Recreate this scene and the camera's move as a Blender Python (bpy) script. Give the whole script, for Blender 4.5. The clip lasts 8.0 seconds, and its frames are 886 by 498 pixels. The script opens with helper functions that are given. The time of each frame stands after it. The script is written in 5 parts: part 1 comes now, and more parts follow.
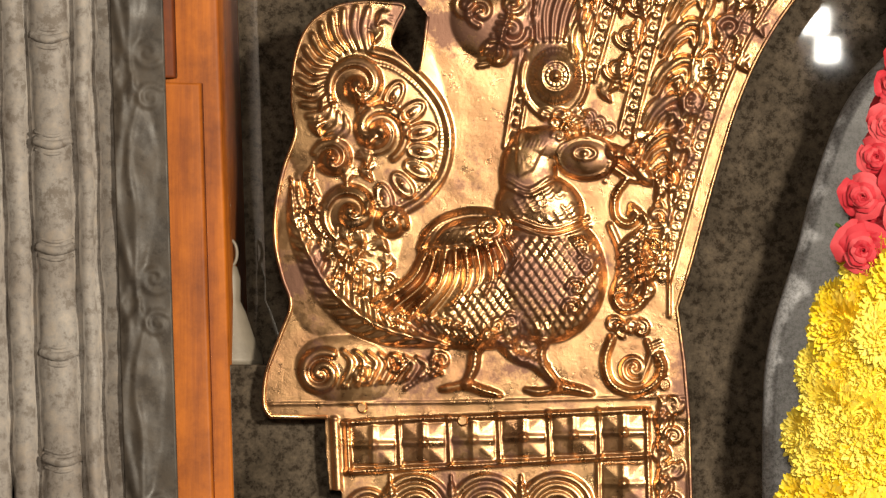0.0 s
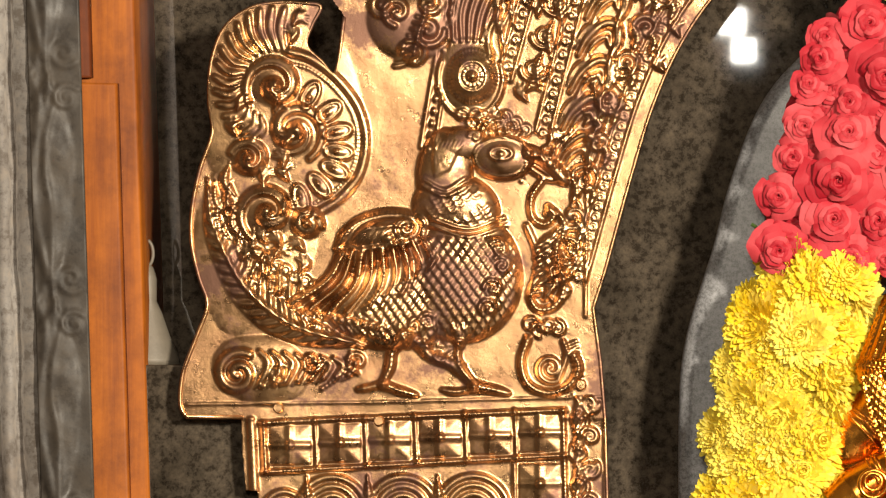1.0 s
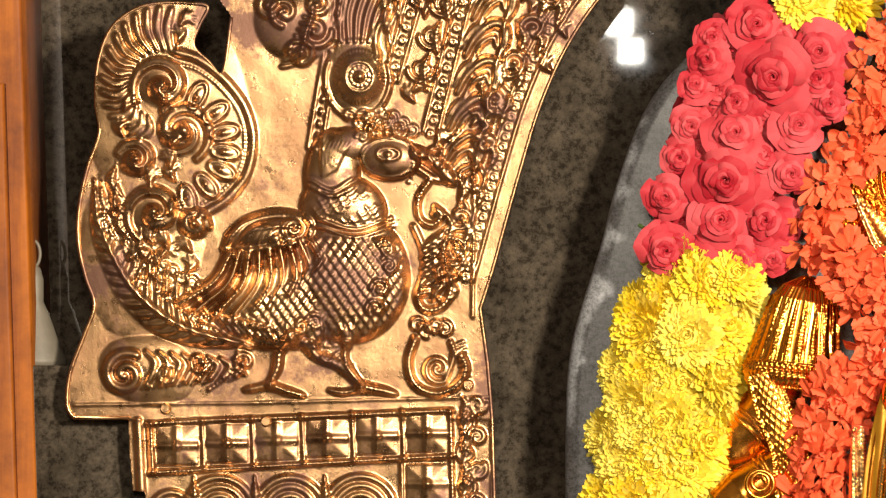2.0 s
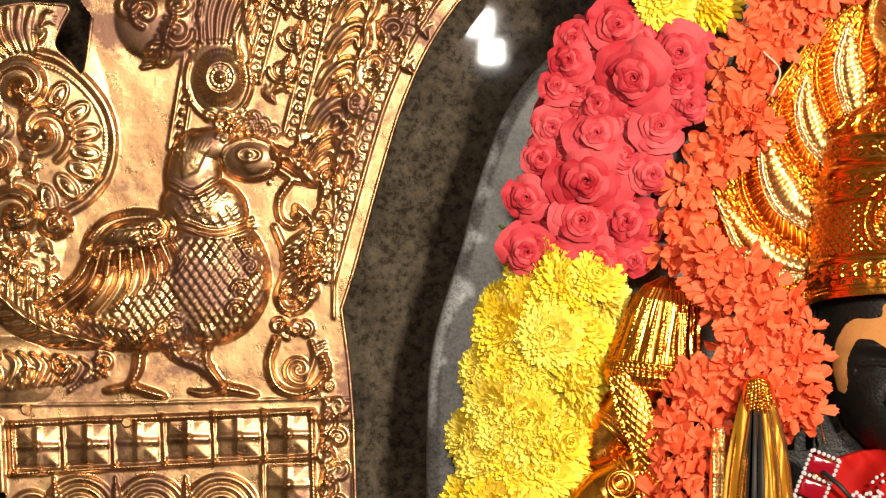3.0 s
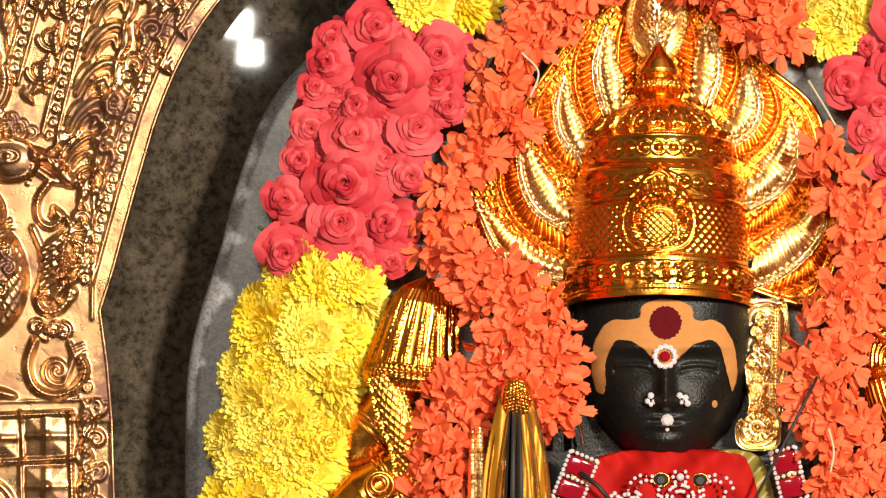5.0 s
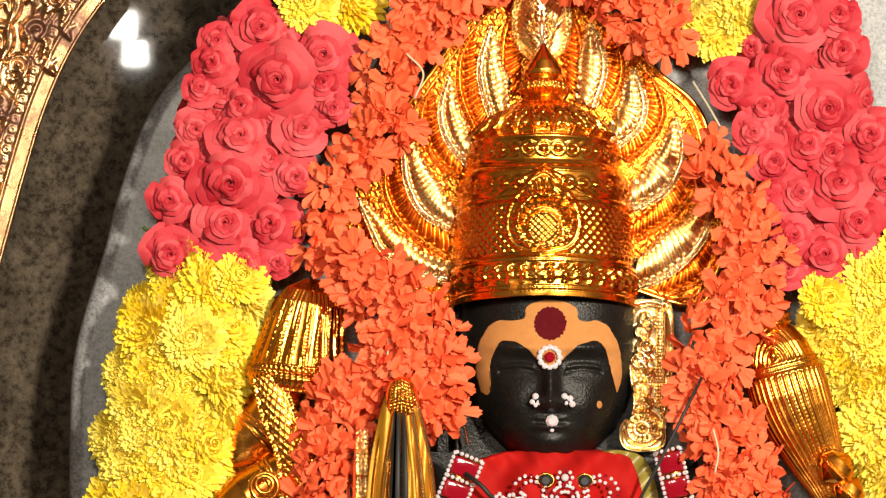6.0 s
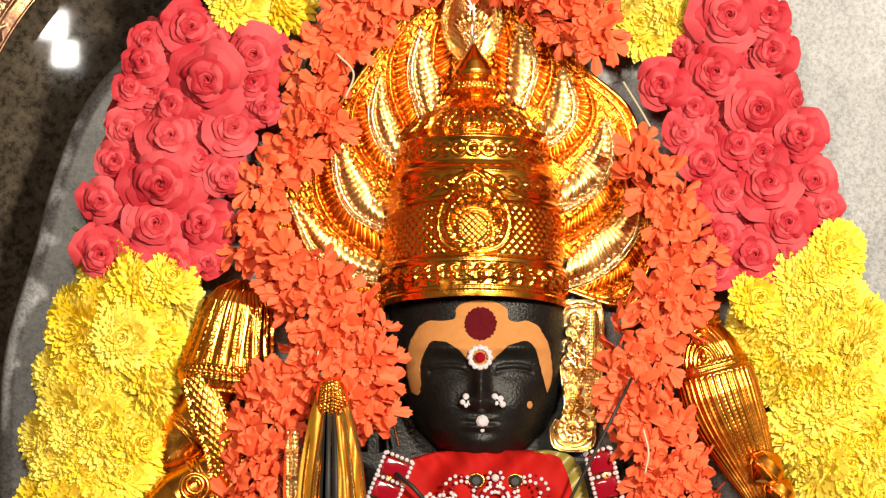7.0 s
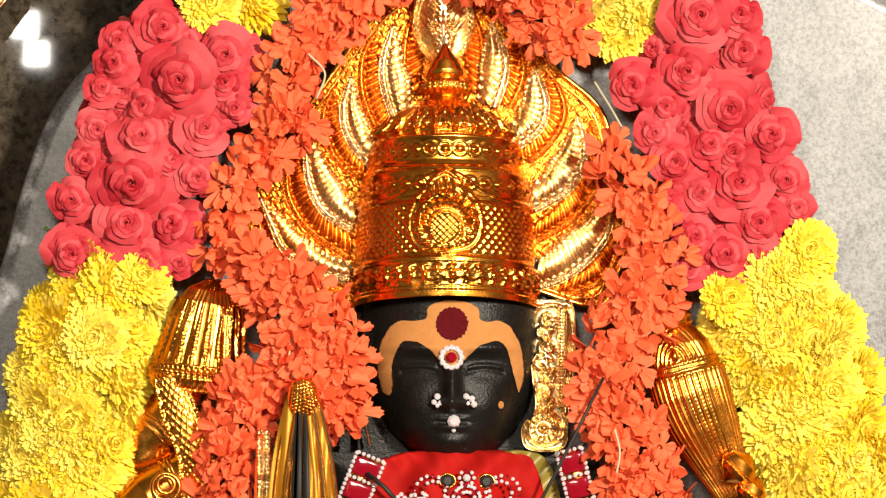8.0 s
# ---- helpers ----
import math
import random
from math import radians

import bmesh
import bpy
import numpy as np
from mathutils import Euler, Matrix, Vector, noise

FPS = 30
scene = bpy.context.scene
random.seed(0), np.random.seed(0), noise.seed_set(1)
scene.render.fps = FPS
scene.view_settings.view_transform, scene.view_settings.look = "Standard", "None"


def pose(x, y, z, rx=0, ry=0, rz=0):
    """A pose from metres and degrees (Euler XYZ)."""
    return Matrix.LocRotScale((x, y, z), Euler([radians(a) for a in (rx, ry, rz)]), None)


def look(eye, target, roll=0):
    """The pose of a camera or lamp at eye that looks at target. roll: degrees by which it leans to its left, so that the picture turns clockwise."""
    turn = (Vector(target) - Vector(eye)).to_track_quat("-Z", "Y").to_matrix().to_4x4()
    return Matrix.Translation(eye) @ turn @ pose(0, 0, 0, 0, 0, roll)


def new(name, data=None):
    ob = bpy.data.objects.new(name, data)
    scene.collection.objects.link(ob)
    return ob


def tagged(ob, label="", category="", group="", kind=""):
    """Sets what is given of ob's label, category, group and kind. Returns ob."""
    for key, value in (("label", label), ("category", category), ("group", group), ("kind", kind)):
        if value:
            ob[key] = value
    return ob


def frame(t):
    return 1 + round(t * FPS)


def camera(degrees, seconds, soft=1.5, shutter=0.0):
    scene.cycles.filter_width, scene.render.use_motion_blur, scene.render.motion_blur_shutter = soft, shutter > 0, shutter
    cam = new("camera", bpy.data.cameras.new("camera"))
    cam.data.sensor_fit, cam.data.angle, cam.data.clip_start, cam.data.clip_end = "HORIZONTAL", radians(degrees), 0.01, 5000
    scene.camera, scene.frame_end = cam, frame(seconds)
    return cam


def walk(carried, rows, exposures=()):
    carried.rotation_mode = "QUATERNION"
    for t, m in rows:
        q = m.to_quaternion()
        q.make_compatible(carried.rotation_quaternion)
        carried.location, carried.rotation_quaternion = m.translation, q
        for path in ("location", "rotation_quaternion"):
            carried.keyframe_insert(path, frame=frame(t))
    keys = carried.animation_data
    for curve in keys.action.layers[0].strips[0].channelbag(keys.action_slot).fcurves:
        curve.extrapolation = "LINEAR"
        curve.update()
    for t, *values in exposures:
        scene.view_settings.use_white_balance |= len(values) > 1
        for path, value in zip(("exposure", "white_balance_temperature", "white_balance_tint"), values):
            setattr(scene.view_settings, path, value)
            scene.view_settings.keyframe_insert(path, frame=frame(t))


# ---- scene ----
# A tripod camera pans over a decorated shrine idol through a long lens.
# Bearings from the tripod: 1 unit = 1 / FAR radians; (784, 441) is straight ahead.
FAR, REACH, EYE = 11212.0, 4.485, 1.2
UNIT = REACH / FAR
cam = camera(8.0, 8.0, soft=1.25)
PAN = [
    (0.0, 7.1462, -0.0325), (0.5, 6.8050, -0.0322), (1.0, 6.3899, -0.0310), (1.5, 5.9520, -0.0295), (1.7, 5.7277, -0.0285),
    (2.8, 4.3644, -0.0215), (3.0, 4.1128, -0.0199), (3.5, 3.5812, -0.0192), (4.0, 3.0146, -0.0130), (4.5, 2.4772, -0.0123),
    (5.0, 1.9304, -0.0094), (5.2, 1.6829, -0.0085), (6.3, 0.6566, -0.0010), (6.5, 0.5158, -0.0006), (7.0, 0.2587, -0.0001),
    (7.5, 0.0978, 0.0), (8.0, 0.0, 0.0),
]
walk(cam, [(t, pose(0, -REACH, EYE, 90 + tilt, 0, yaw)) for t, yaw, tilt in PAN])

# ---- light: two film lamps on stands beside the tripod, and the dim room ----
world = bpy.data.worlds.new("room_air")
scene.world = world
world.use_nodes = True
world.node_tree.nodes["Background"].inputs[0].default_value = (1.0, 0.82, 0.62, 1)
world.node_tree.nodes["Background"].inputs[1].default_value = 0.10


def film_lamp(name, eye, target, watts, size, colour):
    data = bpy.data.lights.new(name, "AREA")
    data.energy, data.size, data.color = watts, size, colour
    ob = new(name, data)
    ob.matrix_world = look(eye, target)
    return ob


film_lamp("key_lamp", (1.08, -3.05, 1.85), (0, 0, 1.2), 205, 0.24, (1.0, 0.89, 0.72))
film_lamp("second_lamp", (-0.22, -3.6, 1.80), (-0.1, 0, 1.2), 50, 0.42, (1.0, 0.88, 0.71))
film_lamp("small_bulb", (-0.535, -3.4, 1.487), (-0.2, 0.1, 1.3), 0.25, 0.034, (1.0, 0.95, 0.85))
film_lamp("small_bulb", (-0.52, -3.4, 1.45), (-0.2, 0.1, 1.3), 0.25, 0.03, (1.0, 0.95, 0.85))
scene.view_settings.exposure = 0.0


# ---- materials ----
def material(name):
    m = bpy.data.materials.new(name)
    m.use_nodes = True
    t = m.node_tree
    return m, t, t.nodes["Principled BSDF"]


def node(t, kind, **values):
    n = t.nodes.new(kind)
    for key, value in values.items():
        n.inputs[key.replace("_", " ")].default_value = value
    return n


def ramp(t, source, stops):
    r = t.nodes.new("ShaderNodeValToRGB")
    while len(r.color_ramp.elements) < len(stops):
        r.color_ramp.elements.new(0.5)
    for e, (p, c) in zip(r.color_ramp.elements, stops):
        e.position, e.color = p, (*c, 1) if len(c) == 3 else c
    t.links.new(source, r.inputs[0])
    return r


def coords(t):
    return t.nodes.new("ShaderNodeTexCoord").outputs["Object"]


def noise_of(t, scale, detail=4.0, rough=0.55):
    n = node(t, "ShaderNodeTexNoise", Scale=scale, Detail=detail, Roughness=rough)
    t.links.new(coords(t), n.inputs["Vector"])
    return n


def bumped(t, p, height, strength, distance):
    b = node(t, "ShaderNodeBump", Strength=strength, Distance=distance)
    t.links.new(height, b.inputs["Height"])
    t.links.new(b.outputs[0], p.inputs["Normal"])


def mixed(t, fac, a, b, blend="MIX"):
    m = t.nodes.new("ShaderNodeMix")
    m.data_type, m.blend_type = "RGBA", blend
    for sock, v in ((m.inputs[0], fac), (m.inputs[6], a), (m.inputs[7], b)):
        if hasattr(v, "is_output"):
            t.links.new(v, sock)
        elif isinstance(v, (int, float)):
            sock.default_value = v
        else:
            sock.default_value = (*v, 1)
    return m.outputs[2]


def metal(name, light, deep, rough, patch, patch_scale, patch_cut, grain=160, relief=0.22):
    m, t, p = material(name)
    p.inputs["Metallic"].default_value = 1
    tone = ramp(t, noise_of(t, 22, 5).outputs[0], [(0.35, light), (0.68, deep)])
    stain = ramp(t, noise_of(t, patch_scale, 8, 0.7).outputs[0], [(patch_cut, (0, 0, 0)), (patch_cut + 0.07, (1, 1, 1))])
    fine = ramp(t, noise_of(t, patch_scale * 7, 9, 0.75).outputs[0], [(patch_cut + 0.03, (0, 0, 0)), (patch_cut + 0.16, (0.75, 0.75, 0.75))])
    worn = mixed(t, stain.outputs[0], tone.outputs[0], patch)
    t.links.new(mixed(t, fine.outputs[0], worn, patch), p.inputs["Base Color"])
    rr = ramp(t, noise_of(t, 60, 6, 0.7).outputs[0], [(0.3, (rough * 0.7,) * 3), (0.75, (rough * 1.7,) * 3)])
    t.links.new(mixed(t, stain.outputs[0], rr.outputs[0], (0.55, 0.55, 0.55)), p.inputs["Roughness"])
    bumped(t, p, noise_of(t, grain, 7, 0.7).outputs[0], relief, 0.0012)
    return m


def stone(name, low, high, fleck, dark, rough, scale, relief=0.02):
    m, t, p = material(name)
    cloud = ramp(t, noise_of(t, 14, 6, 0.7).outputs[0], [(0.3, low), (0.7, high)])
    grain = ramp(t, noise_of(t, scale, 5, 0.75).outputs[0], [(0.40, dark), (0.49, (0.5, 0.5, 0.5)), (0.66, fleck)])
    t.links.new(mixed(t, 0.75, cloud.outputs[0], grain.outputs[0], "OVERLAY"), p.inputs["Base Color"])
    r = ramp(t, noise_of(t, 40, 4).outputs[0], [(0.3, (rough * 0.8,) * 3), (0.7, (rough * 1.3,) * 3)])
    t.links.new(r.outputs[0], p.inputs["Roughness"])
    bumped(t, p, noise_of(t, scale * 2, 5).outputs[0], relief, 0.001)
    return m


def petal(name, inner, outer, edge, spread, through_light):
    m, t, p = material(name)
    info = t.nodes.new("ShaderNodeObjectInfo").outputs["Random"]
    isle = t.nodes.new("ShaderNodeNewGeometry").outputs["Random Per Island"]
    whole = ramp(t, info, [(0.0, inner), (0.5, outer), (1.0, edge)])
    blade = ramp(t, isle, [(0.0, inner), (0.5, outer), (1.0, edge)])
    shade = mixed(t, spread, whole.outputs[0], blade.outputs[0])
    veins = ramp(t, noise_of(t, 500, 4).outputs[0], [(0.3, (0.88, 0.88, 0.88)), (0.7, (1, 1, 1))])
    t.links.new(mixed(t, 1.0, shade, veins.outputs[0], "MULTIPLY"), p.inputs["Base Color"])
    p.inputs["Roughness"].default_value = 0.5
    p.inputs["Specular IOR Level"].default_value = 0.25
    bumped(t, p, noise_of(t, 700, 4).outputs[0], 0.3, 0.0008)
    thin = t.nodes.new("ShaderNodeBsdfTranslucent")
    t.links.new(p.inputs["Base Color"].links[0].from_socket, thin.inputs["Color"])
    blend = node(t, "ShaderNodeMixShader", Fac=through_light)
    t.links.new(p.outputs[0], blend.inputs[1])
    t.links.new(thin.outputs[0], blend.inputs[2])
    t.links.new(blend.outputs[0], t.nodes["Material Output"].inputs["Surface"])
    return m


def plain(name, colour, rough=0.5, metallic=0.0, vary=0.25, scale=60, bump=0.2):
    m, t, p = material(name)
    dark = tuple(c * (1 - vary) for c in colour)
    r = ramp(t, noise_of(t, scale, 6, 0.65).outputs[0], [(0.3, dark), (0.7, colour)])
    t.links.new(r.outputs[0], p.inputs["Base Color"])
    p.inputs["Roughness"].default_value, p.inputs["Metallic"].default_value = rough, metallic
    bumped(t, p, noise_of(t, scale * 8, 4).outputs[0], bump, 0.0008)
    return m


BRASS = metal("worn_brass", (0.59, 0.36, 0.175), (0.40, 0.210, 0.108), 0.29, (0.22, 0.118, 0.082), 15, 0.52, 160, 0.26)
GOLD = metal("polished_gold", (0.94, 0.41, 0.065), (0.86, 0.31, 0.03), 0.20, (0.78, 0.25, 0.02), 30, 0.64, 60, 0.05)
# reflections of the orange flowers on the crown's gold, put into the base colour
REFLECTION_GOLD = metal("gold_with_orange_reflections", (0.74, 0.235, 0.022), (0.62, 0.165, 0.012), 0.22, (0.55, 0.13, 0.01), 30, 0.64, 60, 0.05)
# light-catching plumes, their brightness put into the colour; trims and ear strips share it
PALE_GOLD = metal("pale_lit_gold", (0.95, 0.73, 0.40), (0.92, 0.60, 0.24), 0.17, (0.88, 0.46, 0.10), 30, 0.64, 60, 0.05)
GRANITE_DARK = stone("dark_granite", (0.020, 0.016, 0.0115), (0.078, 0.062, 0.046), (0.86, 0.84, 0.80), (0.14, 0.13, 0.12), 0.025, 170, 0.0)
GRANITE_GREY = stone("grey_granite", (0.15, 0.15, 0.156), (0.22, 0.22, 0.226), (0.80, 0.80, 0.82), (0.20, 0.20, 0.20), 0.30, 420)
GRANITE_GREY.node_tree.nodes["Principled BSDF"].inputs["Specular IOR Level"].default_value = 0.5
PILLAR_STONE = stone("weathered_carved_stone", (0.145, 0.124, 0.108), (0.245, 0.228, 0.212), (0.7, 0.66, 0.6), (0.25, 0.22, 0.19), 0.7, 70, 0.4)
IDOL_STONE = stone("oiled_black_stone", (0.004, 0.004, 0.004), (0.010, 0.009, 0.008), (0.62, 0.6, 0.58), (0.35, 0.35, 0.35), 0.32, 260, 0.6)
IDOL_STONE.node_tree.nodes["Principled BSDF"].inputs["Specular IOR Level"].default_value = 0.22


def wood(name, light, deep, rough):
    """Painted wood with streaks along its grain."""
    m, t, p = material(name)
    stretch = t.nodes.new("ShaderNodeMapping")
    stretch.inputs["Scale"].default_value = (70, 70, 3.5)
    t.links.new(coords(t), stretch.inputs["Vector"])
    grain = node(t, "ShaderNodeTexNoise", Scale=1.0, Detail=7.0, Roughness=0.65)
    t.links.new(stretch.outputs[0], grain.inputs["Vector"])
    streak = ramp(t, grain.outputs[0], [(0.34, deep), (0.58, light)])
    blotch = ramp(t, noise_of(t, 16, 6, 0.7).outputs[0], [(0.34, (0.45, 0.38, 0.35)), (0.58, (1, 1, 1))])
    t.links.new(mixed(t, 0.85, streak.outputs[0], blotch.outputs[0], "MULTIPLY"), p.inputs["Base Color"])
    p.inputs["Roughness"].default_value, p.inputs["Specular IOR Level"].default_value = rough, 0.3
    bumped(t, p, grain.outputs[0], 0.3, 0.001)
    return m


WOOD = wood("orange_painted_wood", (0.36, 0.100, 0.006), (0.21, 0.050, 0.004), 0.6)
WOOD_RED = wood("dark_orange_painted_wood", (0.16, 0.036, 0.006), (0.07, 0.016, 0.004), 0.6)
ROSE = petal("rose_petal", (0.34, 0.006, 0.016), (0.54, 0.028, 0.044), (0.68, 0.105, 0.118), 0.75, 0.12)
YELLOW = petal("chrysanthemum_petal", (0.97, 0.70, 0.015), (0.98, 0.81, 0.08), (0.98, 0.86, 0.22), 0.5, 0.22)
ORANGE = petal("crossandra_petal", (0.76, 0.055, 0.012), (0.92, 0.112, 0.032), (0.97, 0.190, 0.078), 0.65, 0.20)
# darker brown than the pillar stone, for the leaf carving
DARK_CARVED_STONE = stone("dark_carved_stone", (0.022, 0.017, 0.013), (0.06, 0.047, 0.035), (0.58, 0.55, 0.5), (0.25, 0.22, 0.19), 0.6, 60, 0.4)
LEAF = plain("leaf_green", (0.07, 0.13, 0.025), 0.5)
STRING = plain("garland_core", (0.05, 0.035, 0.015), 0.9)
TWINE = plain("pale_twine", (0.5, 0.44, 0.3), 0.8)
PASTE = plain("sandal_paste", (0.46, 0.20, 0.062), 0.8, 0, 0.15, 160, 0.5)
KUMKUM = plain("kumkum_powder", (0.10, 0.004, 0.008), 0.85, 0, 0.35, 250, 0.6)
for _m in (PASTE, KUMKUM):
    _m.node_tree.nodes["Principled BSDF"].inputs["Specular IOR Level"].default_value = 0.1
RED_CLOTH = plain("red_satin", (0.38, 0.007, 0.005), 0.75, 0, 0.3, 30)
RED_CLOTH.node_tree.nodes["Principled BSDF"].inputs["Specular IOR Level"].default_value = 0.12
YELLOW_CLOTH = plain("yellow_silk", (0.60, 0.27, 0.02), 0.32, 0.55, 0.45, 40)
BLACK = plain("black_cord", (0.012, 0.01, 0.009), 0.6)
PALE_METAL = plain("dull_pale_metal", (0.17, 0.145, 0.11), 0.55, 0.1)
ROOM = plain("soot_darkened_plaster", (0.12, 0.095, 0.07), 0.85, 0, 0.4, 3)
RUBY, _t, _p = material("ruby_stone")
_p.inputs["Base Color"].default_value, _p.inputs["Roughness"].default_value = (0.22, 0.004, 0.012, 1), 0.08
_p.inputs["Coat Weight"].default_value = 0.6
DIAMOND, _t, _p = material("white_stone")
_p.inputs["Base Color"].default_value, _p.inputs["Roughness"].default_value = (0.88, 0.85, 0.90, 1), 0.05
_p.inputs["Metallic"].default_value = 0.5


# ---- building helpers ----
def spot(a, b, y=0.0):
    """The place seen on bearings a, b at depth y behind the plane of the idol."""
    way = (a - 784) / FAR
    return ((REACH + y) * np.tan(way), y, EYE + (441 - b) / FAR * (REACH + y) / np.cos(way))


def mesh_of(name, verts, faces, smooth=True):
    me = bpy.data.meshes.new(name)
    me.from_pydata(verts, [], faces)
    if smooth:
        me.polygons.foreach_set("use_smooth", [True] * len(me.polygons))
    me.update()
    return me


def part(name, data, mat, parent=None, label=""):
    if isinstance(data, bmesh.types.BMesh):
        bm, data = data, bpy.data.meshes.new(name)
        bm.to_mesh(data)
        bm.free()
    ob = new(name, data)
    if mat and not data.materials:
        data.materials.append(mat)
    ob.parent = parent
    return tagged(ob, label)


def thing(name, place, label, category, group="", kind=""):
    ob = new(name)
    ob.location = place
    return tagged(ob, label, category, group, kind)


def under(ob, parent):
    """Hangs a world-space part under a thing that stands elsewhere."""
    ob.parent = parent
    ob.matrix_parent_inverse = Matrix.Translation(parent.location).inverted()
    return ob


def smooth_line(points, count=40, closed=False):
    """A Catmull-Rom line through the points."""
    p = np.array(points, float)
    if closed:
        p = np.vstack([p[-1], p, p[0], p[1]])
    else:
        p = np.vstack([2 * p[0] - p[1], p, 2 * p[-1] - p[-2]])
    n = len(p) - 3
    t = np.linspace(0, n - 1e-6, count)
    i, f = t.astype(int), (t % 1)[:, None]
    a, b, c, d = p[i], p[i + 1], p[i + 2], p[i + 3]
    return 0.5 * (2 * b + (c - a) * f + (2 * a - 5 * b + 4 * c - d) * f ** 2 + (3 * b - a - 3 * c + d) * f ** 3)


def inside(x, y, poly):
    hit = np.zeros(x.shape, bool)
    px, py = poly[:, 0], poly[:, 1]
    j = len(poly) - 1
    for i in range(len(poly)):
        cross = (py[i] > y) != (py[j] > y)
        with np.errstate(divide="ignore", invalid="ignore"):
            hit ^= cross & (x < (px[j] - px[i]) * (y - py[i]) / (py[j] - py[i]) + px[i])
        j = i
    return hit


def spiral(cx, cy, r, turns=1.6, start=0.0, way=1, tail=None, count=46):
    """A volute; tail: points that lead on from its outer end."""
    s = np.linspace(0, 1, count)
    q = radians(start) + way * (1 - s) * turns * 2 * math.pi
    rr = r * (0.12 + 0.88 * s)
    pts = np.stack([cx + rr * np.cos(q), cy + rr * np.sin(q)], 1)
    return np.vstack([pts, smooth_line([pts[-1], *tail], 20)[1:]]) if tail else pts


class Relief:
    """A hammered sheet: a grid of heights, raised by strokes, beads, domes and plumes."""

    def __init__(self, a0, a1, b0, b1, step):
        self.a, self.b = np.arange(a0, a1 + step, step), np.arange(b0, b1 + step, step)
        self.step = step
        self.A, self.B = np.meshgrid(self.a, self.b)
        self.H = np.zeros(self.A.shape)

    def window(self, x0, x1, y0, y1):
        i0, i1 = np.searchsorted(self.a, (x0, x1))
        j0, j1 = np.searchsorted(self.b, (y0, y1))
        return (slice(j0, j1), slice(i0, i1))

    def stroke(self, pts, width, height, add=True, taper=(1, 1)):
        """A half-round bead along the line, narrowing to taper times its width at the ends."""
        pts = np.asarray(pts, float)
        length = np.hypot(*np.diff(pts, axis=0).T).sum()
        n = max(2, int(length / max(self.step, width * 0.18)))
        at = np.linspace(0, len(pts) - 1, n)
        px, py = (np.interp(at, np.arange(len(pts)), pts[:, k]) for k in (0, 1))
        s = np.linspace(0, 1, n)
        ww = width * np.interp(s, (0, 0.3, 0.7, 1), (taper[0], 1, 1, taper[1]))
        w = self.window(px.min() - width, px.max() + width, py.min() - width, py.max() + width)
        A, B = self.A[w], self.B[w]
        if A.size == 0:
            return
        top = np.zeros(A.shape)
        for x, y, r in zip(px, py, ww):
            i0, i1 = np.searchsorted(A[0], (x - r, x + r))
            j0, j1 = np.searchsorted(B[:, 0], (y - r, y + r))
            d = ((A[j0:j1, i0:i1] - x) ** 2 + (B[j0:j1, i0:i1] - y) ** 2) / r ** 2
            np.maximum(top[j0:j1, i0:i1], np.maximum(0, 1 - d) ** 0.8 * (0.4 + 0.6 * r / width), out=top[j0:j1, i0:i1])
        self.H[w] += height * top if add else np.maximum(0, height * top - self.H[w])

    def bead(self, x, y, r, h):
        w = self.window(x - r, x + r, y - r, y + r)
        d = ((self.A[w] - x) ** 2 + (self.B[w] - y) ** 2) / r ** 2
        self.H[w] += h * np.maximum(0, 1 - d) ** 0.8

    def beads(self, pts, r, h, gap):
        pts = np.asarray(pts, float)
        run = np.r_[0, np.cumsum(np.hypot(*np.diff(pts, axis=0).T))]
        for s in np.arange(0, run[-1], gap):
            self.bead(np.interp(s, run, pts[:, 0]), np.interp(s, run, pts[:, 1]), r, h)

    def dome(self, x, y, rx, ry, h, turn=0.0, power=0.75):
        c, s = math.cos(radians(turn)), math.sin(radians(turn))
        R = max(rx, ry)
        w = self.window(x - R, x + R, y - R, y + R)
        u, v = self.A[w] - x, self.B[w] - y
        d = ((u * c + v * s) / rx) ** 2 + ((-u * s + v * c) / ry) ** 2
        self.H[w] = np.where(d < 1, np.maximum(self.H[w], h * np.maximum(0, 1 - d) ** power), self.H[w])

    def plume(self, pts, width, height, barbs, depth=3.0, slant=0.9, shape=0.75, rim=2.5, flat=False):
        """A feather along the line: domed, with a midrib and slanting barbs."""
        line = smooth_line(pts, 70)
        w = self.window(line[:, 0].min() - width, line[:, 0].max() + width, line[:, 1].min() - width, line[:, 1].max() + width)
        A, B = self.A[w], self.B[w]
        if A.size == 0:
            return
        d2 = (A[..., None] - line[:, 0]) ** 2 + (B[..., None] - line[:, 1]) ** 2
        k = d2.argmin(-1)
        t = k / 69.0
        tx, ty = np.gradient(line[:, 0])[k], np.gradient(line[:, 1])[k]
        side = ((A - line[k, 0]) * ty - (B - line[k, 1]) * tx) / np.hypot(tx, ty)
        along = ((A - line[k, 0]) * tx + (B - line[k, 1]) * ty) / np.hypot(tx, ty)
        length = np.hypot(*np.diff(line, axis=0).T).sum()
        t = np.clip((k + np.clip(along * 69 / length, -0.5, 0.5)) / 69.0, 0, 1)
        wide = width * np.sin(np.pi * np.clip(t, 0.02, 0.985) ** shape) + 1e-6
        e = np.abs(side) / wide
        ok = (e < 1) & (np.abs(along) < 6)
        wave = np.sin(2 * np.pi * barbs * (t - slant * np.abs(side) / length))
        h = height * np.maximum(0, 1 - e ** (2 if not flat else 8)) ** 0.6 + depth * wave * np.clip(e * 4, 0, 1) * np.clip((0.86 - e) * 9, 0, 1)
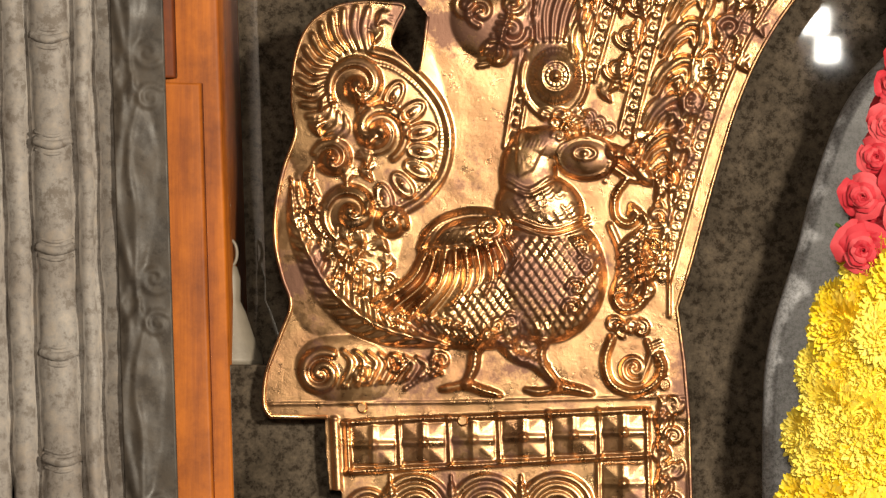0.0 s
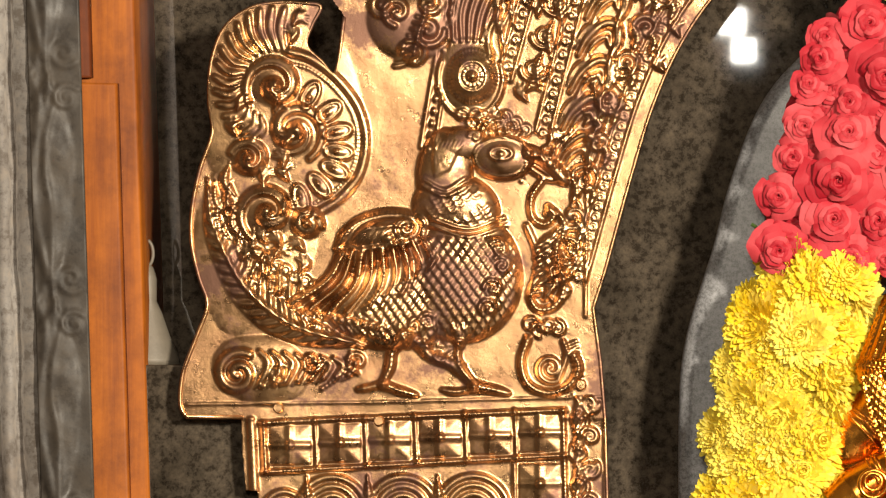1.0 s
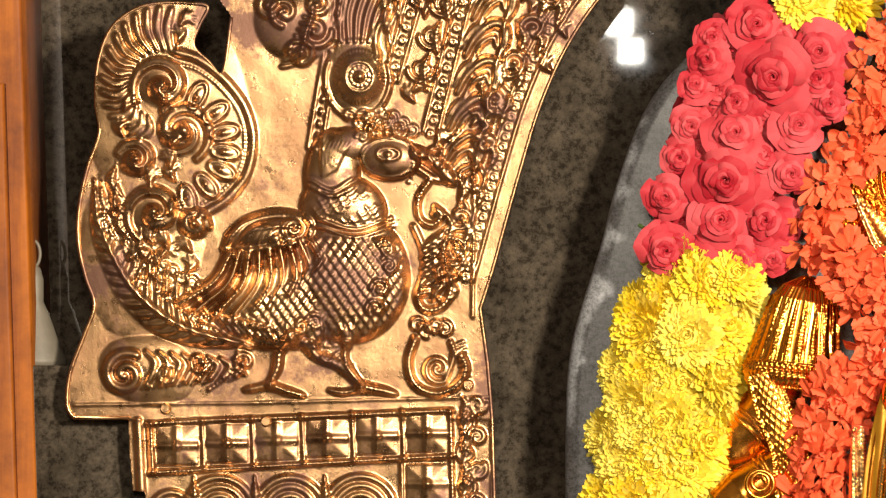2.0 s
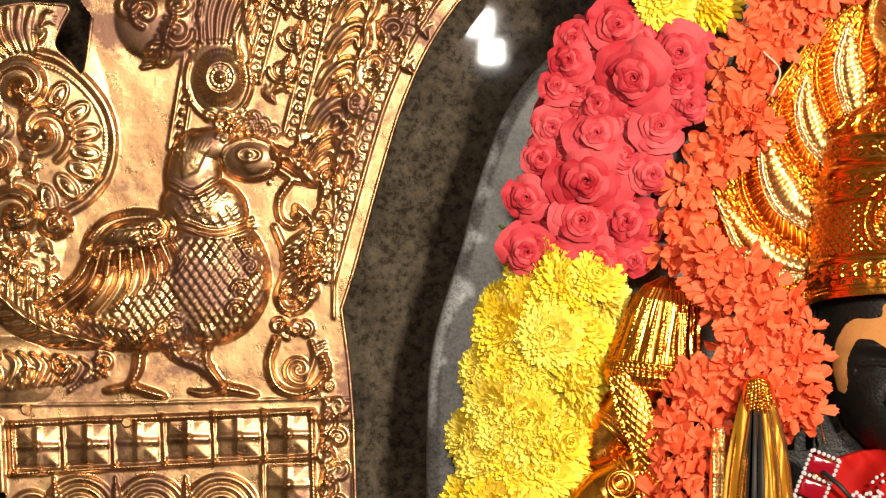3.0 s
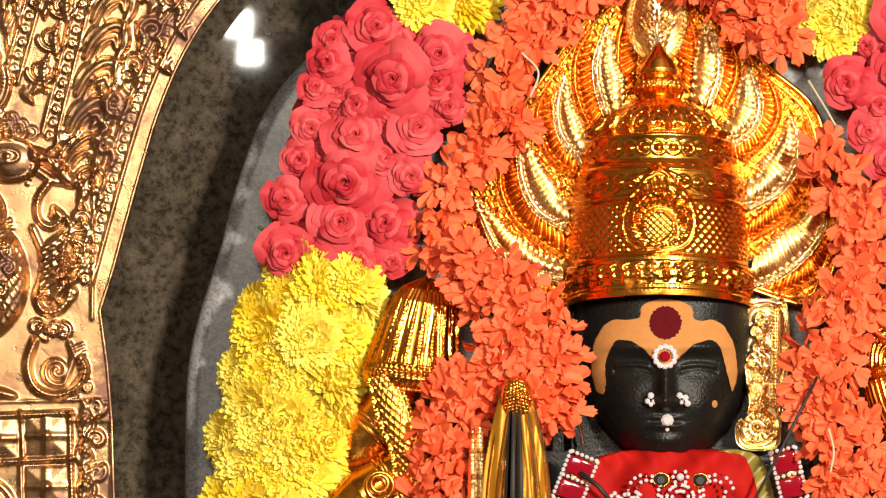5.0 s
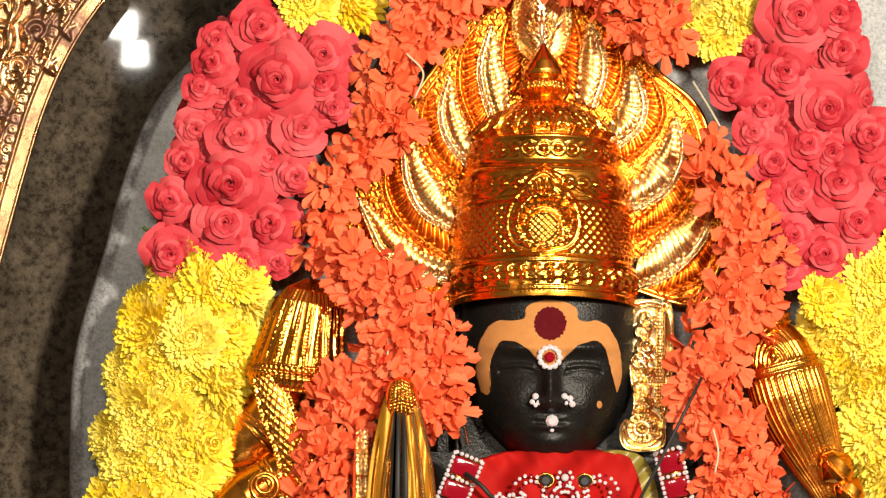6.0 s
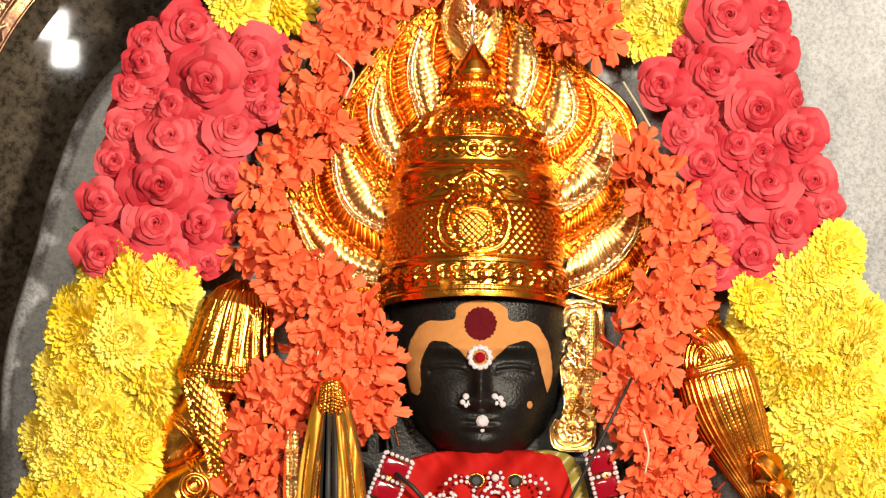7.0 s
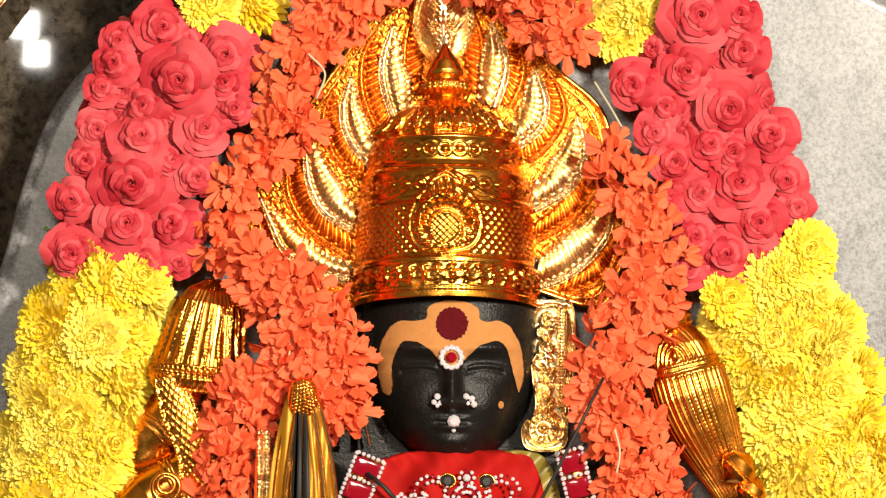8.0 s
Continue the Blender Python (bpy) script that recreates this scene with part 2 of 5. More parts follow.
        h += rim * np.clip(1 - np.abs(e - 0.93) * wide / 3.5, 0, 1) + rim * np.clip(1 - np.abs(side) / 3.5, 0, 1)
        self.H[w] = np.where(ok, np.maximum(self.H[w], h), self.H[w])

    def soften(self, times=1):
        for _ in range(times):
            p = np.pad(self.H, 1, mode="edge")
            self.H = (4 * p[1:-1, 1:-1] + p[:-2, 1:-1] + p[2:, 1:-1] + p[1:-1, :-2] + p[1:-1, 2:]) / 8

    def mesh(self, name, y, outline=None, back=0.004, place=None, shift=(0, 0)):
        """The sheet at depth y, cut along the outline, with its edge turned back."""
        A, B, H = self.A.copy(), self.B.copy(), self.H
        if outline is None:
            keep = np.ones(A.shape, bool)
        else:
            keep = inside(A, B, outline)
        quad = keep[:-1, :-1] | keep[1:, :-1] | keep[:-1, 1:] | keep[1:, 1:]
        used = np.zeros(A.shape, bool)
        for s in (np.s_[:-1, :-1], np.s_[1:, :-1], np.s_[:-1, 1:], np.s_[1:, 1:]):
            used[s] |= quad
        if outline is not None:
            seg0, seg1 = outline, np.roll(outline, -1, 0)
            out = np.argwhere(used & ~keep)
            x, z = A[out[:, 0], out[:, 1]][:, None], B[out[:, 0], out[:, 1]][:, None]
            dx, dz = (seg1 - seg0).T
            f = np.clip(((x - seg0[:, 0]) * dx + (z - seg0[:, 1]) * dz) / (dx ** 2 + dz ** 2 + 1e-9), 0, 1)
            qx, qz = seg0[:, 0] + f * dx, seg0[:, 1] + f * dz
            n = ((qx - x) ** 2 + (qz - z) ** 2).argmin(1)
            r = np.arange(len(n))
            A[out[:, 0], out[:, 1]], B[out[:, 0], out[:, 1]] = qx[r, n], qz[r, n]
        place = place or (lambda a, b, h: spot(a, b, y - h * UNIT))
        front = np.stack(np.broadcast_arrays(*place(A + shift[0], B + shift[1], H)), -1)[used]
        index = -np.ones(A.shape, int)
        index[used] = np.arange(used.sum())
        q = np.stack([index[:-1, :-1], index[1:, :-1], index[1:, 1:], index[:-1, 1:]], -1)[quad]
        edges = np.concatenate([q[:, [0, 1]], q[:, [1, 2]], q[:, [2, 3]], q[:, [3, 0]]])
        key = np.sort(edges, 1)
        _, first, count = np.unique(key[:, 0] * 10 ** 7 + key[:, 1], return_index=True, return_counts=True)
        rim = edges[first[count == 1]]
        ring = np.unique(rim)
        slot = -np.ones(len(front), int)
        slot[ring] = len(front) + np.arange(len(ring))
        behind = front[ring] + np.array([0, back, 0])
        sides = np.stack([rim[:, 1], rim[:, 0], slot[rim[:, 0]], slot[rim[:, 1]]], -1)
        return mesh_of(name, np.vstack([front, behind]).tolist(), np.vstack([q, sides]).tolist())


def tube(name, points, radius, sides=8, squash=1.0, closed=False, radii=None):
    """A swept rod through world points."""
    p = np.array(points, float)
    n = len(p)
    tan = np.gradient(p, axis=0)
    if closed:
        tan = np.roll(p, -1, 0) - np.roll(p, 1, 0)
    tan /= np.linalg.norm(tan, axis=1)[:, None] + 1e-12
    ref = np.array([0, 1.0, 0])
    u = np.cross(tan, ref)
    u /= np.linalg.norm(u, axis=1)[:, None] + 1e-9
    v = np.cross(tan, u)
    q = np.linspace(0, 2 * math.pi, sides, endpoint=False)
    r = np.full(n, radius) if radii is None else np.array(radii, float)
    ring = p[:, None] + r[:, None, None] * (np.cos(q)[None, :, None] * u[:, None] + squash * np.sin(q)[None, :, None] * v[:, None])
    verts = ring.reshape(-1, 3).tolist()
    faces = []
    for i in range(n if closed else n - 1):
        j = (i + 1) % n
        for k in range(sides):
            m = (k + 1) % sides
            faces.append((i * sides + k, i * sides + m, j * sides + m, j * sides + k))
    if not closed:
        faces += [tuple(range(sides))[::-1], tuple(range((n - 1) * sides, n * sides))]
    return mesh_of(name, verts, faces)


def slab(name, outline, y0, y1, bevel=0.0, seg=2):
    """A solid cut along an outline of bearings, from depth y0 (front) to y1."""
    bm = bmesh.new()
    f = [bm.verts.new(spot(a, b, y0)) for a, b in outline]
    k = [bm.verts.new(Vector(v.co) + Vector((0, y1 - y0, 0))) for v in f]
    n = len(f)
    front = bm.faces.new(f)
    bm.faces.new(k[::-1])
    for i in range(n):
        bm.faces.new((f[(i + 1) % n], f[i], k[i], k[(i + 1) % n]))
    bmesh.ops.recalc_face_normals(bm, faces=bm.faces)
    if bevel:
        bmesh.ops.bevel(bm, geom=list(front.edges), offset=bevel, segments=seg, profile=0.6, affect="EDGES")
    for face in bm.faces:
        face.smooth = len(face.verts) == 4
    return bm


def box(x0, x1, y0, y1, z0, z1):
    bm = bmesh.new()
    bmesh.ops.create_cube(bm, size=1, matrix=Matrix.LocRotScale(((x0 + x1) / 2, (y0 + y1) / 2, (z0 + z1) / 2), None, (abs(x1 - x0), abs(y1 - y0), abs(z1 - z0))))
    return bm


# ---- the shrine room ----
tagged(part("floor", box(-2.0, 2.0, -6.0, 1.0, -0.1, 0.0), GRANITE_DARK), "dark stone floor of the shrine room", "floor", kind="structure")
tagged(part("ceiling", box(-2.0, 2.0, -6.0, 1.0, 2.9, 3.0), ROOM), "soot-darkened ceiling of the shrine room", "ceiling", kind="structure")
tagged(part("wall_north", box(-2.0, 2.0, 0.11, 0.30, 0.0, 2.9), GRANITE_DARK), "dark speckled polished granite wall behind the idol", "wall", kind="structure")
tagged(part("wall_south", box(-2.0, 2.0, -6.2, -6.0, 0.0, 2.9), ROOM), "soot-darkened plaster wall", "wall", kind="structure")
tagged(part("wall_west", box(-2.2, -2.0, -6.0, 1.0, 0.0, 2.9), ROOM), "soot-darkened plaster wall", "wall", kind="structure")
tagged(part("wall_east", box(2.0, 2.2, -6.0, 1.0, 0.0, 2.9), ROOM), "soot-darkened plaster wall", "wall", kind="structure")
tagged(part("pedestal", box(-0.75, 0.45, -0.22, 0.11, 0.0, 0.72), GRANITE_DARK), "dark stone pedestal under the idol", "pedestal", kind="structure")

# ---- the stele behind the idol: a round-shouldered granite slab ----
left = [(-48, 1700), (-50, 1100), (-52, 760), (-40, 610), (9, 445), (39, 330), (89, 200), (159, 110), (290, 0), (480, -120), (815, -190)]
edge = smooth_line(left, 56)
rim = np.vstack([edge, np.stack([815 + (815 - edge[::-1, 0]) * 1.45, edge[::-1, 1]], 1)[1:]])
stele = part("stele", slab("stele", rim, 0.030, 0.0905, 0.011, 5), GRANITE_GREY)
tagged(stele, "grey speckled granite slab with rounded shoulders behind the idol", "stone slab")

# ---- carved pillar and painted door post at the far end of the wall ----
LEAN = 27 / 882.0


def upright(x, b, foot=1900):
    return (x - 1398 + (b - 400) * LEAN, b)


pillar = thing("pillar", (spot(-1250, 1900)[0], 0.0, 0.0), "weathered grey stone pillar carved with ringed shafts and leaf scrolls", "pillar")
prof = [(-160, 30), (0, 30), (8, 6), (12, 6), (18, 34), (50, 34), (55, 8), (60, 8), (66, 36), (80, 46), (97, 50), (114, 46), (128, 36), (132, 6), (140, 6), (145, 36), (164, 36), (170, 4), (178, 4), (184, 30), (292, 26), (292, -40), (-160, -40)]
vs, fs, rows_b = [], [], np.linspace(-900, 2880, 160)
for b in rows_b:
    for x, h in prof:
        wob = 2.0 * math.sin(b * 0.021 + x) + 1.2 * math.sin(b * 0.055 + 2 * x)
        vs.append(spot(*upright(x + (wob if h > 0 else 0), b), 0.0 - h * UNIT))
n = len(prof)
for i in range(len(rows_b) - 1):
    for k in range(n):
        m = (k + 1) % n
        fs.append((i * n + k, i * n + m, (i + 1) * n + m, (i + 1) * n + k))
shaft = under(part("shaft", mesh_of("shaft", vs, fs), PILLAR_STONE), pillar)
for b in range(-680, 2600, 187):
    for k, dx in enumerate((-16, 0, 16)):
        ring = [spot(*upright(66 + 62 * s, b + dx + 9 * math.sin(math.pi * s)), -(30 + 19 * math.sin(math.pi * s)) * UNIT) for s in np.linspace(0, 1, 14)]
        part("ring_moulding", tube("ring_moulding", ring, (3.5 if dx else 8.5) * UNIT, 10), PILLAR_STONE, shaft)
leafy = Relief(206, 298, -20, 1010, 3)
for b in (-70, 330, 730):
    leafy.plume([(242, b - 190), (228, b - 40), (238, b + 200)], 52, 15, 5, 2.5, 0.4, 1.0, 3)
    leafy.stroke(smooth_line([(262, b - 180), (232, b - 60), (240, b + 60), (238, b + 180)]), 7, 9, taper=(0.3, 0.3))
    leafy.stroke(spiral(270, b + 170, 26, 1.4, 40, 1), 7, 10)
    leafy.stroke(spiral(272, b - 150, 24, 1.4, -40, -1), 7, 10)
    leafy.dome(237, b + 140, 9, 42, 14, -8)
    leafy.stroke(smooth_line([(196, b - 230), (222, b - 140), (206, b + 10), (224, b + 170), (196, b + 230)]), 8, 8)
leafy.H += 3 * np.sin(leafy.B * 0.05) * np.sin(leafy.A * 0.08)
leafy.soften(5)
leafy.H *= 0.5
under(part("leaf_carving", leafy.mesh("leaf_carving", 0.0, place=lambda a, b, h: spot(a - 1398 + (b - 400) * LEAN, b, -(35 + h) * UNIT)), DARK_CARVED_STONE, label="worn leaf scroll carving"), pillar)

post = thing("door_post", (spot(-1060, 1900)[0], 0.02, 0.0), "orange painted wooden post with a nailed-on darker batten", "door post")
under(part("post_board", slab("post_board", [upright(262, -900), upright(396, -900), upright(398, 2900), upright(262, 2900)], 0.015, 0.108, 0.003), WOOD), post)
under(part("batten", slab("batten", [upright(262, 152), upright(362, 154), upright(358, 2900), upright(262, 2900)], 0.004, 0.0148, 0.0025), WOOD), post, )
under(part("upper_batten", slab("upper_batten", [upright(262, -900), upright(318, -900), upright(318, 144), upright(262, 146)], 0.006, 0.0148, 0.002), WOOD_RED, label="dark orange batten end"), post)

# pale lamp stand, half hidden by the post
stand = thing("lamp_stand", spot(-985, 1900, 0.05), "dull pale metal lamp stand with ring handle on a dark ledge", "lamp stand")
sp = [(2, 470), (14, 480), (20, 500), (20, 540), (30, 560), (44, 600), (62, 640), (64, 652), (0, 652)]
rv, rf, sid = [], [], 28
for r, b in sp:
    for k in range(sid):
        q = 2 * math.pi * k / sid
        c = spot(-992, b, 0.05)
        rv.append((c[0] + r * UNIT * math.cos(q), c[1] + r * UNIT * math.sin(q) * 0.8, c[2]))
for i in range(len(sp) - 1):
    for k in range(sid):
        m = (k + 1) % sid
        rf.append((i * sid + k, i * sid + m, (i + 1) * sid + m, (i + 1) * sid + k))
under(part("bell_foot", mesh_of("bell_foot", rv, rf), PALE_METAL), stand)
under(part("ring_handle", tube("ring_handle", [spot(-992 + 13 * math.cos(q), 455 + 24 * math.sin(q), 0.05) for q in np.linspace(0, 2 * math.pi, 28)[:-1]], 3.2 * UNIT, 8, closed=True), PALE_METAL), stand)
tagged(part("ledge", slab("ledge", [(-1100, 652), (-780, 652), (-780, 2000), (-1100, 2000)], 0.02, 0.11, 0.002), GRANITE_DARK), "dark granite ledge beside the brass frame", "ledge", kind="structure")

# ---- the brass arch frame with a hammered peacock ----
SHIFT = (-1398, 6)
rim_left = smooth_line([(757, 30), (742, 128), (716, 108), (690, 80), (700, 45), (715, 12), (682, 6), (640, 5), (590, 15), (545, 50), (522, 110), (518, 180), (524, 235), (502, 300), (488, 370), (487, 430), (500, 490), (515, 540), (496, 595), (472, 660), (467, 715), (478, 738)], 150)
inner = smooth_line([(1197, 546), (1218, 480), (1240, 400), (1268, 300), (1302, 190), (1346, 90), (1405, 0), (1490, -90), (1620, -180), (1800, -250)], 70)
outer = smooth_line([(1800, -640), (1500, -600), (1200, -480), (950, -270), (800, -90), (735, -20), (757, 30)], 40)
frame_line = np.vstack([rim_left, [(575, 739), (577, 800), (583, 868), (604, 870), (610, 1400), (1226, 1400), (1222, 880), (1218, 740), (1210, 640)], inner, outer])
r = Relief(460, 1500, -60, 960, 2)
rnd = random.Random(4)


def rope(line, w, h, gap):
    r.stroke(line, w, h * 0.5)
    r.beads(line, w, h * 0.6, gap)


# smooth hammered ground
r.H += 1.4 * np.sin(r.A / 57.0 + np.sin(r.B / 49.0) * 1.4) * np.sin(r.B / 63.0) + 0.5 * np.sin(r.A / 21.0 + 2 * np.sin(r.B / 34.0)) * np.sin(r.B / 18.0 + 2 * np.sin(r.A / 29.0)) + 0.22 * np.sin(r.A / 11 + r.B / 23) * np.sin(r.B / 13 - r.A / 31)
# tail lobe: swelling ground, fan of leaves, volutes, eyed feathers
r.dome(640, 190, 150, 210, 16, -12)
r.dome(600, 420, 110, 180, 14, 8)
for k in range(15):
    q = radians(-72 - k * 12.5)
    c, s = math.cos(q), math.sin(q)
    base = (632 + 58 * c, 150 + 62 * s)
    tip = (628 + 100 * c + 8 * s, 145 + (132 - 2 * k) * s - 8 * c)
    mid = ((base[0] + tip[0]) / 2 + 9 * s, (base[1] + tip[1]) / 2 - 9 * c)
    r.stroke(smooth_line([base, mid, tip], 14), 8, 11, taper=(0.5, 0.8))
    r.stroke(smooth_line([(base[0] + 6, base[1] + 4), (mid[0] + 6, mid[1] + 5), (tip[0] + 5, tip[1] + 8)], 14), 2.5, 5, taper=(0.4, 0.4))
for cx, cy, rad, st, w in ((634, 152, 54, 150, 1), (668, 232, 56, 60, -1), (622, 376, 55, 120, 1), (588, 282, 34, 200, 1), (690, 396, 28, 10, -1)):
    r.dome(cx, cy, rad * 1.05, rad * 1.05, 26)
    r.stroke(spiral(cx, cy, rad, 1.25, st, w), 12, 16, taper=(1.0, 0.6))
    r.stroke(spiral(cx, cy, rad * 0.8, 0.8, st + 70, w), 4, 7, taper=(0.4, 0.6))
    r.bead(cx, cy, 0.3 * rad, 18)
border = smooth_line([(660, 92), (700, 105), (745, 140), (782, 190), (795, 245), (785, 305), (752, 350), (705, 380)], 60)
r.stroke(border, 9, 13)
inner_border = np.stack([690 + (border[:, 0] - 690) * 0.86, 245 + (border[:, 1] - 245) * 0.86], 1)
r.beads(inner_border, 3.4, 6, 7)
for cx, cy in ((697, 169), (729, 199), (745, 234), (747, 269), (740, 301), (713, 328), (680, 352)):
    q = math.atan2(cy - 256, cx - 650)
    turn = math.degrees(q)
    r.dome(cx, cy, 29, 16, 22, turn)
    ring = [(cx + 25 * math.cos(u) * math.cos(q) - 13 * math.sin(u) * math.sin(q), cy + 25 * math.cos(u) * math.sin(q) + 13 * math.sin(u) * math.cos(q)) for u in np.linspace(0, 2 * math.pi, 26)]
    r.stroke(ring, 4, 9)
    r.dome(cx - 4 * math.cos(q), cy - 4 * math.sin(q), 10, 6, 30, turn)
# quill of the tail and leaf fringe up the outer side
r.plume([(790, 612), (700, 590), (640, 562), (585, 515), (550, 460), (522, 395), (515, 320)], 34, 24, 17, 4.5, 0.9, 0.8, 3)
r.stroke(smooth_line([(780, 606), (700, 588), (640, 560), (588, 515), (552, 460), (524, 395)]), 7, 10, taper=(0.6, 0.3))
for k, (x, y) in enumerate([(548, 318), (532, 352), (552, 350), (536, 392), (560, 392), (548, 432), (570, 436), (566, 474), (588, 476), (600, 436), (612, 468)]):
    r.plume([(x + 14, y + 26), (x - 3, y + 4), (x + 5 - 9 * (k % 2), y - 26)], 12, 20, 5, 3, 0.6)
for k in range(7):
    x, y = 585 + 17 * k, 478 + 10 * k
    r.stroke(spiral(x + 18, y - 28, 11, 1.2, 90 + 30 * k, 1 if k % 2 else -1, tail=[(x + 6, y + 12)]), 5, 10)
# foot scroll of the tail
r.dome(610, 655, 88, 62, 20, 10)
r.stroke(spiral(568, 662, 40, 1.5, -60, -1), 10, 15)
for k in range(8):
    x = 606 + 22 * k
    r.stroke(smooth_line([(x, 622 + 2 * k), (x + 16, 640 + k), (x + 8, 668 - k), (x - 8, 688 - 2 * k)], 18), 7, 11, taper=(0.7, 0.3))
    r.bead(x + 4, 684 - 3 * k, 6, 8)
r.beads(smooth_line([(768, 622), (756, 660), (715, 690)]), 4.5, 9, 8)
for x, y in ((640, 662), (700, 640), (795, 595), (780, 640)):
    r.stroke(spiral(x, y, 20, 1.4, 30 + x, 1), 5, 10)
    r.bead(x, y, 7, 9)
# body, neck and head
body = smooth_line([(905, 400), (1030, 395), (1062, 450), (1060, 520), (1020, 580), (950, 612), (850, 616), (775, 598), (735, 570), (770, 520), (830, 450)], 80, True)
r.dome(965, 490, 108, 118, 62, 0, 0.6)
r.dome(860, 535, 130, 82, 46, -12, 0.5)
r.dome(955, 370, 78, 62, 54, 10, 0.5)
r.dome(935, 305, 50, 78, 46, 6, 0.5)
r.dome(960, 258, 52, 32, 44, -12, 0.5)
r.dome(1036, 278, 56, 40, 50, 8, 0.45)
sw = r.window(760, 1062, 420, 618)
A, B = r.A[sw], r.B[sw]
row = np.floor(B / 12.0)
for p in (0, 1):
    u = (A / 17.0 + 0.5 * ((row - p) % 2)) % 1.0 - 0.5
    v = (B - 12 * (row - p)) / 21.0
    tile = np.maximum(0, v) ** 1.5
    scale = np.where(v <= 1 - 2.6 * u ** 2, tile, scale) if p else tile
on = inside(A, B, body) & ~((A < 905) & (B < 0.62 * (905 - A) + 470))
r.H[sw] += np.where(on, 9.5 * scale, 0)
for k in range(34):
    x, y = 905 + 115 * ((k * 0.37) % 1), 330 + 62 * ((k * 0.61) % 1)
    r.stroke([(x + 8 * math.cos(q), y + 8 * math.sin(q)) for q in np.linspace(0.2, 2.9, 8)], 2.4, 4)
for y, x0, x1, sag in ((404, 910, 1044, 14), (392, 912, 1040, 14), (322, 896, 972, 14), (333, 896, 976, 14)):
    rope(smooth_line([(x0, y - 4), ((x0 + x1) / 2, y + sag), (x1, y - 6)], 40), 5, 9, 7)
ring = [(1036 + 50 * math.cos(q), 279 + 36 * math.sin(q)) for q in np.linspace(0, 2 * math.pi, 50)]
r.stroke(ring, 4.5, 9)
r.stroke([(1034 + 20 * math.cos(q), 272 + 11 * math.sin(q)) for q in np.linspace(0, 2 * math.pi, 30)], 3.5, 8)
r.bead(1034, 273, 8, 10)
r.beads([(1060 + 18 * math.cos(q), 285 + 44 * math.sin(q)) for q in np.linspace(-1.2, 1.2, 30)], 4, 6, 9)
for k in range(7):
    r.stroke(smooth_line([(968 - 7 * k, 252 - k), (952 - 6 * k, 275), (942 - 4 * k, 300 + 2 * k)], 16), 4, 7, taper=(0.4, 0.6))
r.stroke(smooth_line([(1085, 270), (1112, 283), (1140, 312), (1152, 326)]), 14, 26, taper=(1, 0.3))
r.stroke(spiral(1120, 272, 16, 1.3, 120, 1), 5, 12)
r.stroke(smooth_line([(1090, 300), (1108, 312), (1130, 322)]), 8, 14, taper=(1, 0.4))
# wing
wing = smooth_line([(745, 440), (775, 395), (830, 376), (880, 382), (898, 402), (880, 428), (820, 440), (770, 446)], 60, True)
r.dome(826, 414, 84, 36, 50, -8)
rope(wing, 8, 12, 8)
r.stroke(smooth_line([(772, 428), (800, 400), (850, 392), (880, 402)]), 6, 8, taper=(0.4, 0.4))
r.bead(835, 424, 12, 14)
for k in range(5):
    r.stroke(smooth_line([(764 + 12 * k, 436 - k), (784 + 13 * k, 412 - 3 * k), (812 + 14 * k, 398 + k)], 20), 4, 7, taper=(0.5, 0.5))
r.stroke(spiral(866, 404, 20, 1.3, 150, 1), 5, 10)
feet = smooth_line([(664, 538), (716, 552), (768, 556), (816, 546), (862, 522), (900, 482)], 9)
for k, (x1, y1) in enumerate(feet):
    x0, y0 = 754 + 17.5 * k, 448 - 3.4 * k
    line = smooth_line([(x0, y0), ((x0 + x1) / 2 + 17, (y0 + y1) / 2 + 4), (x1, y1)], 40)
    if k % 2 == 0:
        r.stroke(line, 10, 50 - 1.5 * abs(k - 5), add=False)
        for g in np.linspace(0.06, 0.94, 20):
            px, py = line[int(g * 39)]
            r.stroke([(px - 7, py - 5), (px, py + 3)], 2.4, 5)
            r.stroke([(px + 7, py - 5), (px, py + 3)], 2.4, 5)
    else:
        r.stroke(line, 10, 42, add=False)
        r.stroke(line, 4, 8)
for k in range(12):
    r.stroke(spiral(680 + 13 * k, 556 + 2.4 * k, 8, 1.0, 200, 1, tail=[(690 + 13 * k, 574 + 2.4 * k)]), 4.5, 10)
for x, y in ((880, 575), (862, 598), (1020, 510), (1036, 470), (1030, 440), (1012, 545), (905, 570)):
    r.stroke(spiral(x, y, 17, 1.2, x * 3, 1 if x > 900 else -1), 5, 10)
# legs and claws
for line, w in (([(862, 596), (842, 622), (838, 650), (824, 680)], 11), ([(826, 680), (850, 690), (885, 700)], 9), ([(826, 680), (800, 686), (780, 690)], 7),
                ([(892, 610), (912, 632), (950, 648), (985, 684)], 11), ([(960, 606), (960, 640), (990, 682)], 7), ([(988, 684), (1020, 690), (1048, 697)], 10), ([(985, 688), (955, 694), (930, 690)], 7)):
    r.stroke(smooth_line(line, 24), w, 15, taper=(1.3, 0.6))
    r.beads(smooth_line(line, 24), w * 0.8, 4, 9)
r.stroke(spiral(925, 630, 12, 1.2, 0, 1), 4, 8)
for k in range(5):
    r.stroke([(936 + 6 * k, 630 + 5 * k), (948 + 6 * k, 622 + 6 * k)], 3, 6)
for cx, cy in ((868, 600), (905, 600), (962, 600)):
    for k in range(4):
        r.stroke(smooth_line([(cx - 14 + 9 * k, cy - 26), (cx - 10 + 7 * k, cy - 8), (cx - 4 + 3 * k, cy + 14)], 14), 5, 9, taper=(0.5, 0.8))
